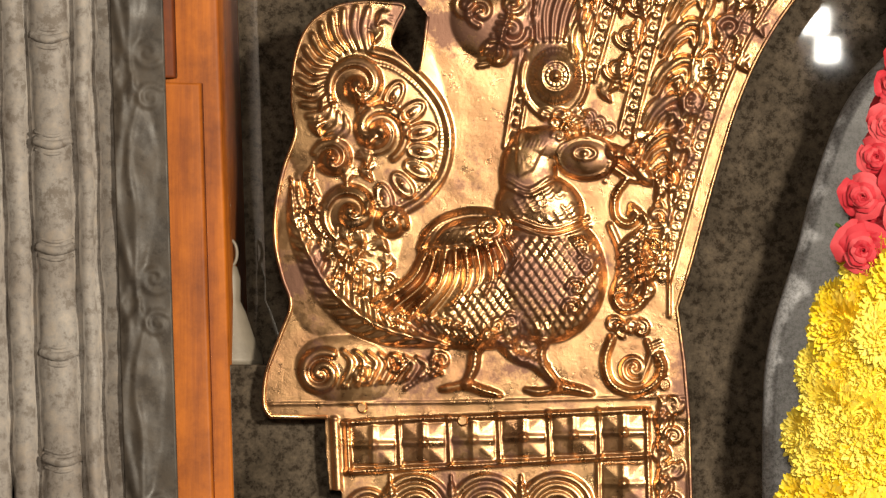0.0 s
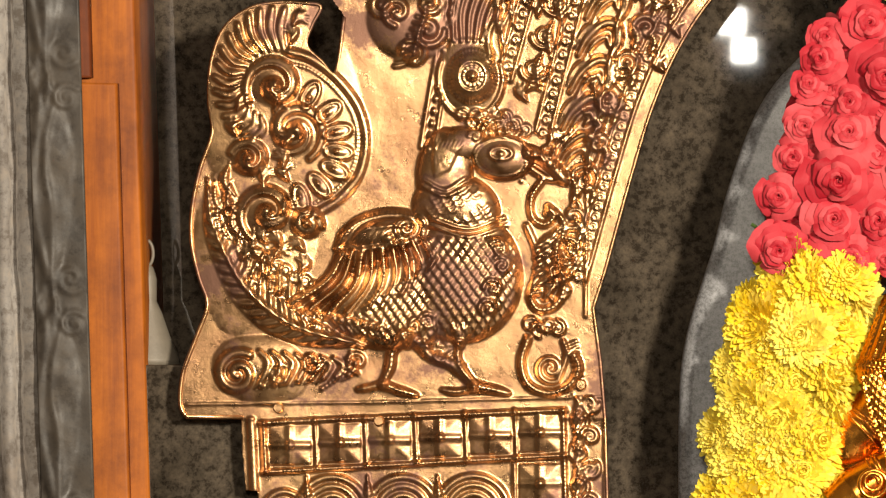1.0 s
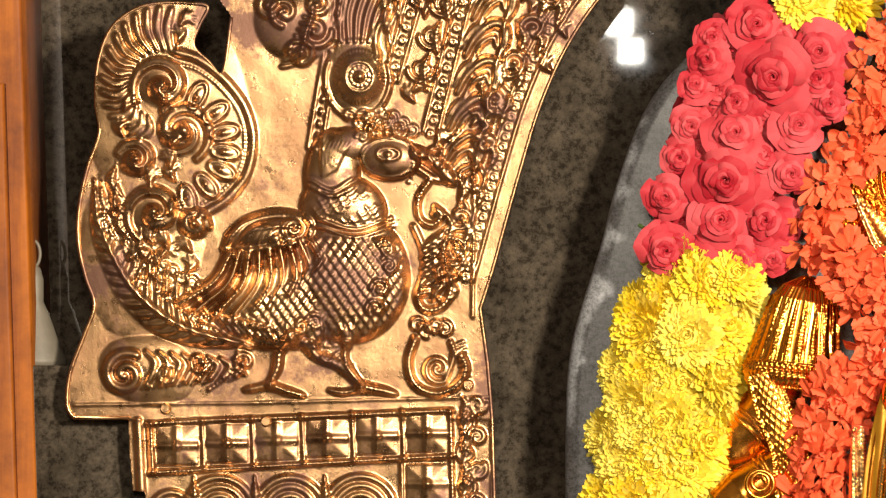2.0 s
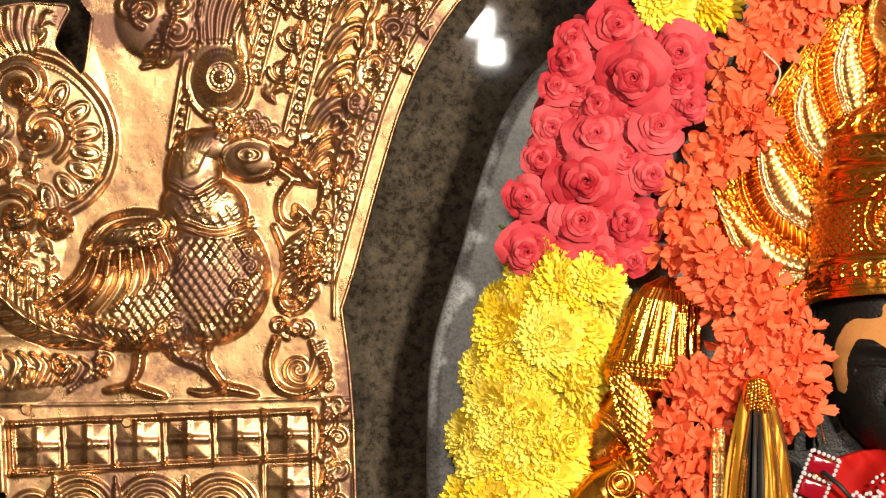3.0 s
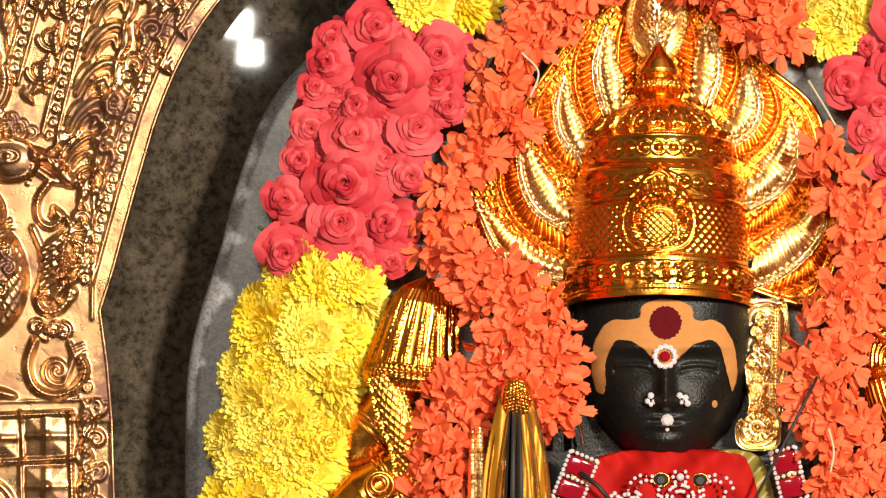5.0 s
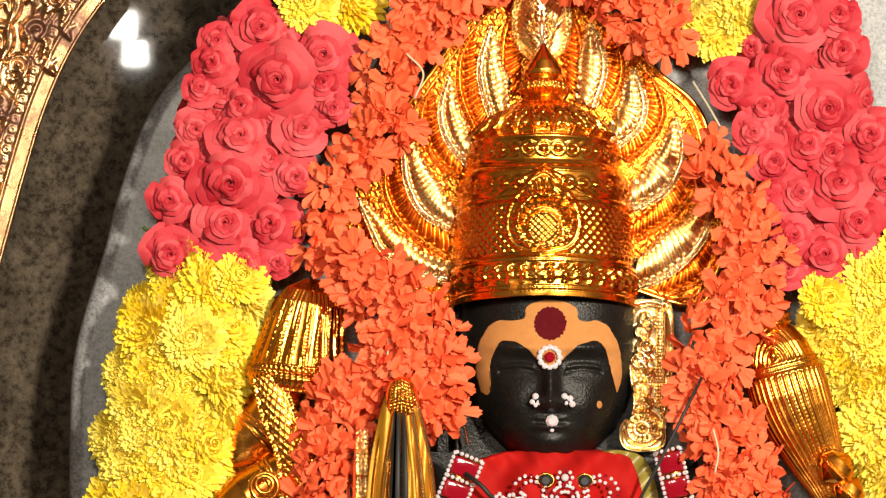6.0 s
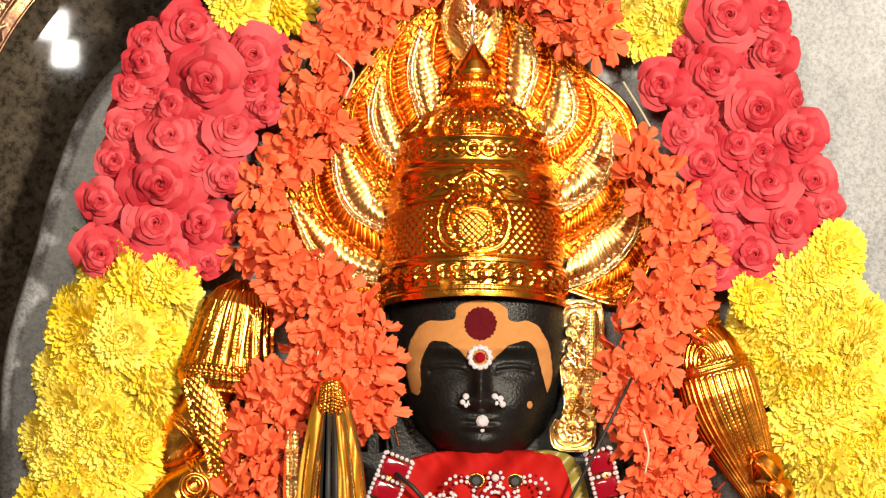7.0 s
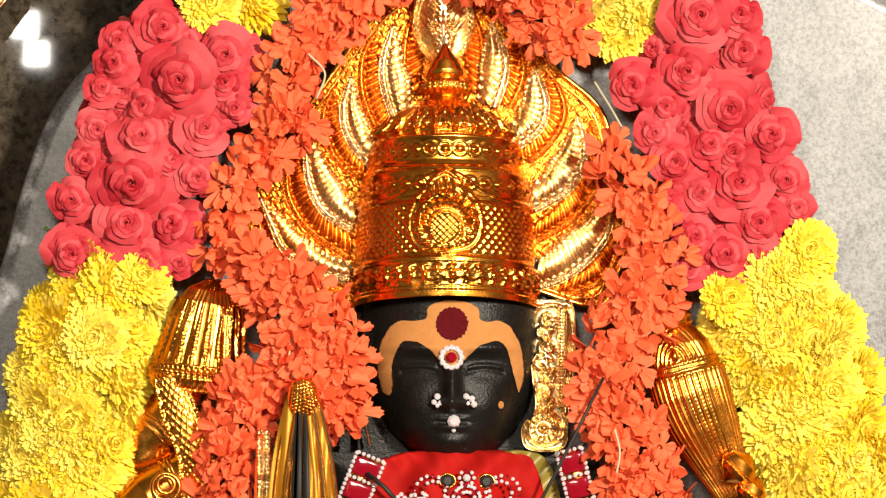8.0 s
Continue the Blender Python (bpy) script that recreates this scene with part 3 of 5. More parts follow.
# trailing foliage beside the breast
stem = smooth_line([(1100, 335), (1085, 365), (1098, 395), (1118, 372)], 30)
rope(smooth_line([(1106, 322), (1088, 350), (1090, 385), (1112, 398), (1130, 380), (1118, 366)], 40), 7, 13, 7)
r.bead(1118, 378, 9, 12)
r.stroke(smooth_line([(1080, 400), (1096, 440), (1098, 480), (1085, 520)]), 7, 11)
for k in range(5):
    y = 410 + 17 * k
    r.plume([(1096, y + 28), (1122, y + 12), (1140 + 4 * (k % 2), y - 12)], 10, 17, 4, 2.5)
rope(smooth_line([(1130, 455), (1146, 500), (1132, 540), (1100, 548), (1086, 525), (1104, 515)], 40), 8, 14, 8)
r.stroke(smooth_line([(1118, 470), (1126, 505), (1112, 530)]), 6, 10)
for k in range(4):
    r.stroke(spiral(1086 + 16 * k, 575 + 7 * (k % 2), 14, 1.3, 90 * k, 1 if k % 2 else -1), 5, 11)
rope(smooth_line([(1082, 600), (1070, 640), (1082, 680), (1118, 696), (1155, 682), (1172, 650), (1160, 625)], 50), 9, 14, 8)
r.stroke(spiral(1122, 652, 26, 1.5, 60, 1, tail=[(1150, 630), (1145, 605)]), 6, 12)
for k in range(7):
    r.stroke([(1150 + 3 * k, 612 + 9 * k), (1168 + 1.5 * k, 604 + 10 * k)], 3.5, 7)
r.bead(1176, 681, 10, 9)
# arch bands: beaded fillets with leaf scrolls between
for p0, p1 in (((892, 262), (946, -60)), ((916, 262), (968, -60))):
    r.stroke([p0, p1], 4, 8)
r.beads([(904, 262), (957, -60)], 7, 8, 22)
for p0, p1, gap in (((1040, 140), (1096, -60), 24), ((1108, 236), (1182, -60), 24)):
    d = np.array(p1) - np.array(p0)
    side = np.array([-d[1], d[0]]) / np.hypot(*d) * 13
    r.stroke([np.array(p0) + side, np.array(p1) + side], 4, 9)
    r.stroke([np.array(p0) - side, np.array(p1) - side], 4, 9)
    r.beads([p0, p1], 8.5, 11, gap)
    r.beads([p0, p1], 4.5, -8, gap)
r.stroke([(1184, 560), (1186, 300), (1262, -60)], 3.5, 9)
near = inner.copy()
nd = np.gradient(near, axis=0)
nd /= np.hypot(*nd.T)[:, None]
lane = near[5:52] + 42 * np.stack([nd[5:52, 1], -nd[5:52, 0]], 1)
lane = lane if lane[10, 0] < near[15, 0] else near[5:52] - 42 * np.stack([nd[5:52, 1], -nd[5:52, 0]], 1)
r.stroke(lane + [(-13, -4)], 3.5, 8)
r.stroke(lane + [(13, 5)], 4, 9)
for k in range(2):
    r.beads(lane, 8 - 3.5 * k, 9 - 17 * k, 18.5)
r.dome(980, 135, 62, 70, 20, -10)
r.dome(983, 135, 46, 50, 40)
for k in range(44):
    q = 2 * math.pi * k / 44
    r.stroke([(983 + 24 * math.cos(q), 135 + 26 * math.sin(q)), (983 + 43 * math.cos(q), 135 + 47 * math.sin(q))], 3, 9)
r.beads([(983 + 17 * math.cos(q), 135 + 18 * math.sin(q)) for q in np.linspace(0, 6.28, 40)], 3.4, 7, 8)
r.bead(983, 135, 10, 14)
r.stroke([(980 + 58 * math.cos(q), 140 + 68 * math.sin(q)) for q in np.linspace(-0.4, 3.6, 50)], 6, 10)
for k in range(6):
    x, y = 1180 + 14 * k, 262 - 66 * k
    big = 1.0 if k else 0.8
    r.stroke(smooth_line([(x - 52, y + 34), (x - 34, y + 2), (x - 4, y - 22), (x + 18, y - 16), (x + 20, y + 12), (x + 8, y + 38)], 40), 11 * big, 18, taper=(0.4, 0.5))
    r.stroke(smooth_line([(x - 40, y + 40), (x - 22, y + 12), (x - 2, y + 2), (x + 4, y + 18)], 30), 7, 14, taper=(0.4, 0.5))
    r.stroke(smooth_line([(x - 58, y + 20), (x - 44, y - 6), (x - 18, y - 30)], 24), 6, 11, taper=(0.4, 0.5))
    x, y = 1096 + 20 * k, 120 - 58 * k
    r.stroke([(x - 2 + 26 * math.cos(q), y + 24 * math.sin(q)) for q in np.linspace(0.1, 3.1, 30)], 5, 11)
    r.stroke(spiral(x - 4, y, 15, 1.3, 70 * k, 1), 5, 12)
    r.plume([(x + 6, y + 34), (x + 2, y), (x + 12, y - 26)], 10, 15, 4)
    x, y = 1030 + 16 * k, 60 - 52 * k
    r.stroke(smooth_line([(x - 14, y + 44), (x - 18, y), (x + 2, y - 40)], 24), 7, 12)
    r.stroke(smooth_line([(x + 10, y + 34), (x + 6, y - 4), (x + 18, y - 40)], 24), 5, 10)
for k in range(9):
    f = k / 8.0
    j = int(6 + f * 40)
    x, y = near[j, 0] - 78 + 4 * math.sin(k * 2.1), near[j, 1] - 8
    r.stroke(spiral(x + 2, y, 22 + 5 * (k % 2), 1.4, 70 * k, 1 if k % 2 else -1, tail=[(x - 16, y + 30), (x - 6, y + 48)]), 6.5, 13, taper=(0.8, 0.4))
    r.bead(x + 2, y, 8, 11)
    r.plume([(x - 22, y + 40), (x - 14, y + 16), (x - 26, y - 10)], 9, 14, 4)
    r.plume([(x + 10, y + 44), (x + 16, y + 22), (x + 4, y + 6)], 8, 12, 4)
for k in range(16):
    x, y = 965 + 9 * (k % 5) + 8 * (k // 5), 205 + 12 * (k // 5)
    r.stroke(spiral(x + 30 * (k % 3), y, 12, 1.2, 60 * k, 1 if k % 2 else -1), 4.5, 9)
for k in range(5):
    r.stroke(smooth_line([(952 + 12 * k, 72), (946 + 17 * k, 20), (962 + 20 * k, -40)], 20), 5, 10)
# scroll mask at the top
r.dome(868, 44, 74, 62, 24, 30)
for x, y, rad, st in ((905, 55, 30, 0), (850, 20, 26, 100), (880, 96, 26, 200), (822, 8, 22, 40), (908, 6, 22, 300)):
    r.stroke(spiral(x, y, rad, 1.5, st, 1), 7, 14)
    r.bead(x, y, 10, 14)
for k in range(9):
    r.stroke(smooth_line([(846 + 5 * k, 118 - 11 * k), (868 + 4 * k, 112 - 10 * k), (884 + 2 * k, 92 - 10 * k)], 16), 4.5, 9)
# bottom panel: seam, rope borders, pyramid cells, wheels
r.stroke([(478, 716), (820, 712), (1216, 702)], 2.5, 5)
frame_h = -4.0 * (r.B > 742) * (r.A < 1216)
r.H += frame_h
for line in ([(606, 749), (1150, 726)], [(612, 836), (1150, 806)], [(612, 749), (616, 836)], [(1144, 728), (1150, 960)]):
    rope(smooth_line(line, 30), 6, 11, 7)
r.stroke([(592, 745), (598, 868)], 9, 12)
for k in range(6):
    x = 660 + 88.5 * k
    y = 788 - 4.4 * k
    rope([(x - 44, y - 40), (x - 40, y + 44)], 5, 9, 7)
    w = r.window(x - 37, x + 39, y - 35, y + 35)
    u, v = np.abs(r.A[w] - x) / 37, np.abs(r.B[w] - y) / 35
    r.H[w] = np.maximum(r.H[w], 11 * (1 - np.maximum(u, v) ** 1.5) + 7 * np.maximum(0, 1 - 4 * np.minimum(u, v)))
    r.bead(x + 1, y, 9, 8)
    if k == 5:
        w = r.window(x - 37, x + 39, y + 56, y + 130)
        u, v = np.abs(r.A[w] - x) / 37, np.abs(r.B[w] - y - 90) / 35
        r.H[w] = np.maximum(r.H[w], 15 * np.maximum(0, 1 - np.maximum(u, v)) + 5 * np.maximum(0, 1 - 4 * np.minimum(u, v)))
        r.bead(x + 1, y + 90, 9, 8)
rope([(1058, 815), (1060, 960)], 5, 9, 7)
for x, rad in ((735, 60), (860, 60), (985, 62), (650, 34)):
    for k in range(3):
        r.stroke([(x + (rad - 16 * k) * math.cos(q), 905 + (rad - 16 * k) * math.sin(q)) for q in np.linspace(3.1, 6.3, 40)], 8, 13)
for x in (690, 798, 922):
    r.plume([(x, 930), (x + 2, 890), (x, 848)], 14, 17, 5)
for k in range(9):
    y = 715 + 29 * k
    r.stroke(spiral(1182 + 10 * (-1) ** k, y, 17, 1.4, 80 * k, (-1) ** k, tail=[(1176, y + 26)]), 6, 12)
    r.plume([(1166, y + 20), (1172, y), (1164, y - 14)], 8, 12, 3)
# small scrolls and leaves fill what ground is left between the large ones
tail_ground = smooth_line([(690, 40), (600, 40), (550, 90), (540, 180), (548, 250), (520, 330), (515, 420), (545, 490), (620, 540), (680, 500), (700, 430), (690, 380), (640, 330), (680, 300), (640, 120)], 60, True)
arch_ground = np.array([(1196, 420), (1186, 300), (1110, 240), (1040, 150), (960, 200), (960, -50), (1400, -50), (1260, 250)], float)
for k in range(900):
    x, y = rnd.uniform(510, 1420), rnd.uniform(-50, 545)
    ok = inside(np.array([x]), np.array([y]), tail_ground if x < 760 else arch_ground)[0]
    w = r.window(x - 7, x + 7, y - 7, y + 7)
    if ok and r.H[w].size and np.ptp(r.H[w]) < (11 if x < 760 else 7):
        way = rnd.choice((-1, 1))
        q = rnd.uniform(-2.4, -0.7)
        for j in range(4):
            p = q + way * (j - 1.5) * 0.42
            n = 26 - 3 * abs(j - 1.5)
            r.stroke(smooth_line([(x - 8 * math.cos(q), y - 8 * math.sin(q)), (x + 0.5 * n * math.cos(p), y + 0.5 * n * math.sin(p)), (x + n * math.cos(p + way * 0.4), y + n * math.sin(p + way * 0.4))], 14), 4.6, 7.5, taper=(0.5, 0.6))
r.soften(2)
r.H *= 0.60
brass = thing("brass_frame", spot(-550, 1700, 0.0), "worn golden brass arch frame hammered with a peacock and leaf scrolls", "ornamental frame")
sheet_part = under(part("hammered_sheet", r.mesh("hammered_sheet", 0.0, frame_line, 0.006, shift=SHIFT), BRASS), brass)
rim_pts = np.vstack([rim_left, [(578, 739)]])
part("rolled_edge", tube("rolled_edge", [spot(a + SHIFT[0], b + SHIFT[1], -0.0005) for a, b in rim_pts], 3.6 * UNIT, 6), BRASS, sheet_part)
part("rolled_edge", tube("rolled_edge", [spot(a + SHIFT[0], b + SHIFT[1], -0.0005) for a, b in np.vstack([[(1222, 960), (1222, 880), (1218, 740), (1210, 640)], inner[:48]])], 3.6 * UNIT, 6), BRASS, sheet_part)
under(part("backing_foot", slab("backing_foot", [(-810, 950), (-185, 950), (-185, 2000), (-810, 2000)], 0.006, 0.108, 0.002), BRASS), brass)
for sx, sy in ((1176, 681), (818, 745), (640, 722)):
    bm = bmesh.new()
    bmesh.ops.create_cone(bm, cap_ends=True, segments=18, radius1=10 * UNIT, radius2=7.5 * UNIT, depth=5 * UNIT,
                          matrix=Matrix.Translation(spot(sx + SHIFT[0], sy + SHIFT[1], -13 * UNIT)) @ pose(0, 0, 0, 90))
    bmesh.ops.create_cube(bm, size=1, matrix=Matrix.Translation(spot(sx + SHIFT[0], sy + SHIFT[1], -15.6 * UNIT)) @ pose(0, 0, 0, 0, 40) @ Matrix.Diagonal((14 * UNIT, 1 * UNIT, 2 * UNIT, 1)))
    part("screw", bm, BRASS, sheet_part)

# ---- the idol ----
def head_height(a, b):
    """How far the stone head stands out, in units."""
    x = (a - 800.0) / 1.0
    wide = np.interp(b, [440, 520, 600, 660, 720, 760, 790, 806, 830, 900], [150, 158, 160, 152, 132, 110, 82, 62, 58, 60])
    e = np.clip(x / wide, -1, 1)
    h = 150 * (1 - np.abs(e) ** 2.4) ** 0.5 * np.interp(b, [440, 560, 640, 760, 800, 815, 830, 900], [0.86, 0.97, 1, 0.95, 0.86, 0.62, 0.45, 0.4])
    g = lambda cx, cy, sx, sy: np.exp(-((a - cx) / sx) ** 2 - ((b - cy) / sy) ** 2)
    h = h + 34 * np.exp(-(x / 13) ** 2) * np.interp(b, [620, 660, 712, 724, 732], [0, 0.45, 1, 0.8, 0])
    h = h + 17 * (g(781, 712, 13, 12) + g(821, 712, 13, 12))
    for s in (-1, 1):
        h = h - 16 * g(800 + s * 58, 648, 40, 20) + 10 * g(800 + s * 58, 652, 27, 10) + 9 * g(800 + s * 60, 616, 48, 10)
        lid = 654 + 5 * ((a - 800 - s * 58) / 30) ** 2
        h = h - 5 * np.exp(-((b - lid) / 2.6) ** 2) * (np.abs(a - 800 - s * 58) < 34) + 4 * np.exp(-((b - lid + 8) / 3.5) ** 2) * (np.abs(a - 800 - s * 58) < 30)
        h = h + 9 * g(800 + s * 66, 720, 38, 34)
    lip = 748 - 1 * (x / 30) ** 2
    h = h + (6 * np.exp(-((b - lip + 7) / 5) ** 2) + 10 * np.exp(-((b - lip - 8) / 6) ** 2) - 6 * np.exp(-((b - lip) / 2.2) ** 2)) * np.exp(-(x / 27) ** 4)
    return h + 10 * g(800, 782, 30, 14)


HEAD_Y = 0.0
head = Relief(632, 968, 455, 890, 3)
head.H = head_height(head.A, head.B)
me = head.mesh("idol_statue", HEAD_Y, back=0.06)
bm = bmesh.new()
bm.from_mesh(me)
x0, x1 = spot(560, 0)[0], spot(1060, 0)[0]
z1, z0 = spot(0, 800)[2], 0.72
bmesh.ops.create_cube(bm, size=1, matrix=Matrix.LocRotScale(((x0 + x1) / 2, 0.012, (z0 + z1) / 2), None, (x1 - x0, 0.034, z1 - z0)))
x0, x1 = spot(600, 0)[0], spot(1000, 0)[0]
za, zb = spot(0, 830)[2], spot(0, 500)[2]
bmesh.ops.create_cube(bm, size=1, matrix=Matrix.LocRotScale(((x0 + x1) / 2, 0.022, (za + zb) / 2), None, (x1 - x0, 0.015, zb - za)))
for f in bm.faces:
    f.smooth = f.calc_area() < 0.001
tagged(part("idol_statue", bm, IDOL_STONE), "oiled black stone statue of a deity with closed eyes", "statue")


def on_face(name, outline, lift, mat, label, category, step=3, rough=0.0):
    p = Relief(outline[:, 0].min() - 6, outline[:, 0].max() + 6, outline[:, 1].min() - 6, outline[:, 1].max() + 6, step)
    p.H = head_height(p.A, p.B) + lift
    return tagged(part(name, p.mesh(name, HEAD_Y, outline, 0.0006), mat), label, category)


mark = smooth_line([(676, 692), (668, 645), (678, 598), (703, 570), (750, 566), (760, 542), (798, 531), (842, 542), (853, 568), (890, 570), (915, 598), (927, 650), (918, 695), (905, 645), (888, 606), (850, 612), (822, 638), (800, 652), (778, 638), (748, 610), (712, 606), (694, 645), (693, 695)], 160, True)
wob = np.array([(0.7 * math.sin(k * 0.9) + 0.5 * math.sin(k * 2.7), 0.6 * math.cos(k * 1.3)) for k in range(160)])
on_face("forehead_mark", mark + wob, 2.0, PASTE, "orange-tan sandal paste mark painted across the dark stone forehead", "paste mark", 2)
dot = np.array([((28 + 2 * math.sin(k * 2.9)) * math.cos(q) + 800, 573 + (29 + 2 * math.cos(k * 3.7)) * math.sin(q)) for k, q in enumerate(np.linspace(0, 2 * math.pi, 48)[:-1])])
on_face("kumkum_dot", dot, 4.0, KUMKUM, "round dark red powder dot on the sandal paste mark", "powder dot", 2)
spot_mark = np.array([(887 + 5 * math.cos(q), 717 + 7 * math.sin(q)) for q in np.linspace(0, 6.28, 16)[:-1]])
on_face("paste_speck", spot_mark, 2.0, PASTE, "small speck of sandal paste on the cheek", "paste mark", 2)


def gem(name, a, b, y, r, mat, parent, cut=8):
    """A faceted stone."""
    bm = bmesh.new()
    c = Vector(spot(a, b, y))
    rings = []
    for rad, d in ((1.0, 0.15), (0.95, -0.25), (0.55, -0.62)):
        rings.append([bm.verts.new(c + Vector((rad * r * UNIT * math.cos(2 * math.pi * k / cut), d * r * UNIT, rad * r * UNIT * math.sin(2 * math.pi * k / cut)))) for k in range(cut)])
    for p, q in zip(rings, rings[1:]):
        for k in range(cut):
            bm.faces.new((p[k], p[(k + 1) % cut], q[(k + 1) % cut], q[k]))
    bm.faces.new(rings[-1])
    bm.faces.new(rings[0][::-1])
    bmesh.ops.recalc_face_normals(bm, faces=bm.faces)
    return under(part(name, bm, mat), parent)


def jewel(name, a, b, label, red, white, red_r=0):
    y = HEAD_Y - (float(head_height(np.array(float(a)), np.array(float(b)))) + 3) * UNIT
    j = thing(name, spot(a, b, y), label, "jewel")
    if red_r:
        gem("red_stone", a, b, y - 2 * UNIT, red_r, RUBY, j, 12)
    for da, db, r in white:
        gem("white_stone", a + da, b + db, y - 1 * UNIT, r, DIAMOND, j)
    return j


jewel("forehead_jewel", 799, 633, "round brooch of white stones round a red stone on the brow", 1,
      [(18 * math.cos(q), 18 * math.sin(q), 5.5) for q in np.linspace(0, 2 * math.pi, 13)[:-1]], 10)
jewel("nose_stud", 774, 708, "small cluster of white stones on the nostril", 0, [(0, -6, 6), (-6, 4, 5), (6, 5, 5), (0, 10, 4)])
jewel("nose_stud", 830, 706, "small cluster of white stones on the nostril", 0, [(-5, -4, 6), (5, 0, 6), (9, 10, 6), (-2, 8, 4)])
jewel("lip_jewel", 803, 746, "bright white stone hanging below the nose", 0, [(0, 0, 12), (0, 16, 4)])

# ---- the golden crown ----
CX, CROWN_Y = 788.0, -0.010
crown = thing("crown", spot(CX, 545, CROWN_Y), "polished golden crown with tiered cap and fan of plumes", "crown")
prof_b = [76, 88, 104, 120, 128, 134, 142, 152, 162, 170, 176, 188, 202, 218, 230, 234, 240, 284, 290, 300, 344, 350, 356, 448, 454, 462, 506, 516, 524]
prof_r = [3, 11, 26, 37, 39, 30, 40, 43, 36, 34, 56, 84, 102, 112, 116, 128, 134, 138, 144, 150, 154, 156, 152, 158, 164, 163, 166, 170, 170]
NB = 62
r = Relief(-2.0 * NB * 1.25, 2.0 * NB * 1.25, 76, 524, 1.5)
# the grid's first axis is the angle: 100 units to a radian
for y, wd, gap in ((237, 3.5, 4.5), (284, 3.5, 4.5), (293, 3.2, 4.5), (298, 3, 4.2), (346, 3.5, 4.5), (352, 3, 4.2), (452, 3, 4.2), (459, 3.5, 4.5), (505, 3, 4.4), (512, 3, 4.4)):
    r.beads([(-155, y), (155, y)], wd * 0.8, 3.6, gap)
for k in range(-7, 8):
    r.bead(k * 19, 261, 7.0, 9)
    r.stroke([(k * 19 + 8.6 * math.cos(q), 261 + 12 * math.sin(q)) for q in np.linspace(0, 6.28, 20)], 2, 4)
    r.bead(k * 19 + 9.5, 321, 6.5, 9)
    r.stroke([(k * 19 + 9.5 + 8.2 * math.cos(q), 321 + 11 * math.sin(q)) for q in np.linspace(0, 6.28, 20)], 2, 4)
for k in range(-9, 10):
    x = k * 15
    r.stroke(spiral(x, 484, 8.0, 1.3, 90 + 40 * k, 1 if k % 2 else -1, tail=[(x + 6, 470), (x + 9, 466)]), 2.8, 7)
    r.stroke(smooth_line([(x + 7, 498), (x + 9, 485), (x + 5, 468)], 14), 2.4, 6)
w = r.window(-160, 160, 358, 446)
A, B = r.A[w], r.B[w]
r.H[w] += 5 * np.maximum(0, 1 - np.abs(((A + B * 0.62) / 10.5) % 1 - 0.5) * 6) + 5 * np.maximum(0, 1 - np.abs(((A - B * 0.62) / 10.5) % 1 - 0.5) * 6)
# front medallion
tear = smooth_line([(0, 300), (-22, 330), (-38, 362), (-42, 400), (-30, 436), (0, 447), (30, 436), (42, 400), (38, 362), (22, 330)], 80, True)
w = r.window(-46, 46, 298, 450)
r.H[w] = np.where(inside(r.A[w], r.B[w], tear), 9, r.H[w])
r.stroke(np.vstack([tear, tear[:1]]), 3, 8)
r.stroke(np.vstack([tear, tear[:1]]) * (0.86, 0.86) + (0, 54), 1.8, 4)
w = r.window(-20, 20, 370, 434)
A, B = r.A[w], r.B[w]
oval = (A / 17) ** 2 + ((B - 402) / 28) ** 2 < 1
r.H[w] += np.where(oval, 2 + 6 * np.maximum(0, 1 - np.abs(((A + B * 0.62) / 7) % 1 - 0.5) * 4) + 6 * np.maximum(0, 1 - np.abs(((A - B * 0.62) / 7) % 1 - 0.5) * 4), 0)
r.stroke([(17 * math.cos(q), 402 + 28 * math.sin(q)) for q in np.linspace(0, 6.28, 40)], 2.4, 7)
r.beads([(21 * math.cos(q), 402 + 33 * math.sin(q)) for q in np.linspace(0, 6.28, 40)], 1.8, 4, 3.6)
for k in range(11):
    q = radians(180 + 18 * k)
    c, d = math.cos(q), math.sin(q)
    r.stroke(smooth_line([(24 * c, 396 + 36 * d), (30 * c + 3, 390 + 52 * d), (26 * c, 380 + 66 * d)], 16), 4.5, 13, taper=(0.7, 0.4))
    r.stroke(spiral(28 * c, 392 + 46 * d, 4, 1.2, 90 * k, 1), 1.8, 5)
for k in range(26):
    q = radians(360 / 26 * k)
    x, y = 30 * math.cos(q) * (1 if math.sin(q) > -0.3 else 0.9), 396 + (40 if math.sin(q) > 0 else 56) * math.sin(q)
    r.stroke(spiral(x, y, 5.5, 1.1, math.degrees(q) + 90, 1 if k % 2 else -1), 2.2, 8)
for s in (-1, 1):
    r.stroke([(0, 294), (s * 60, 345)], 2.2, 6)
    r.beads([(0, 300), (s * 56, 348)], 1.8, 4, 4)
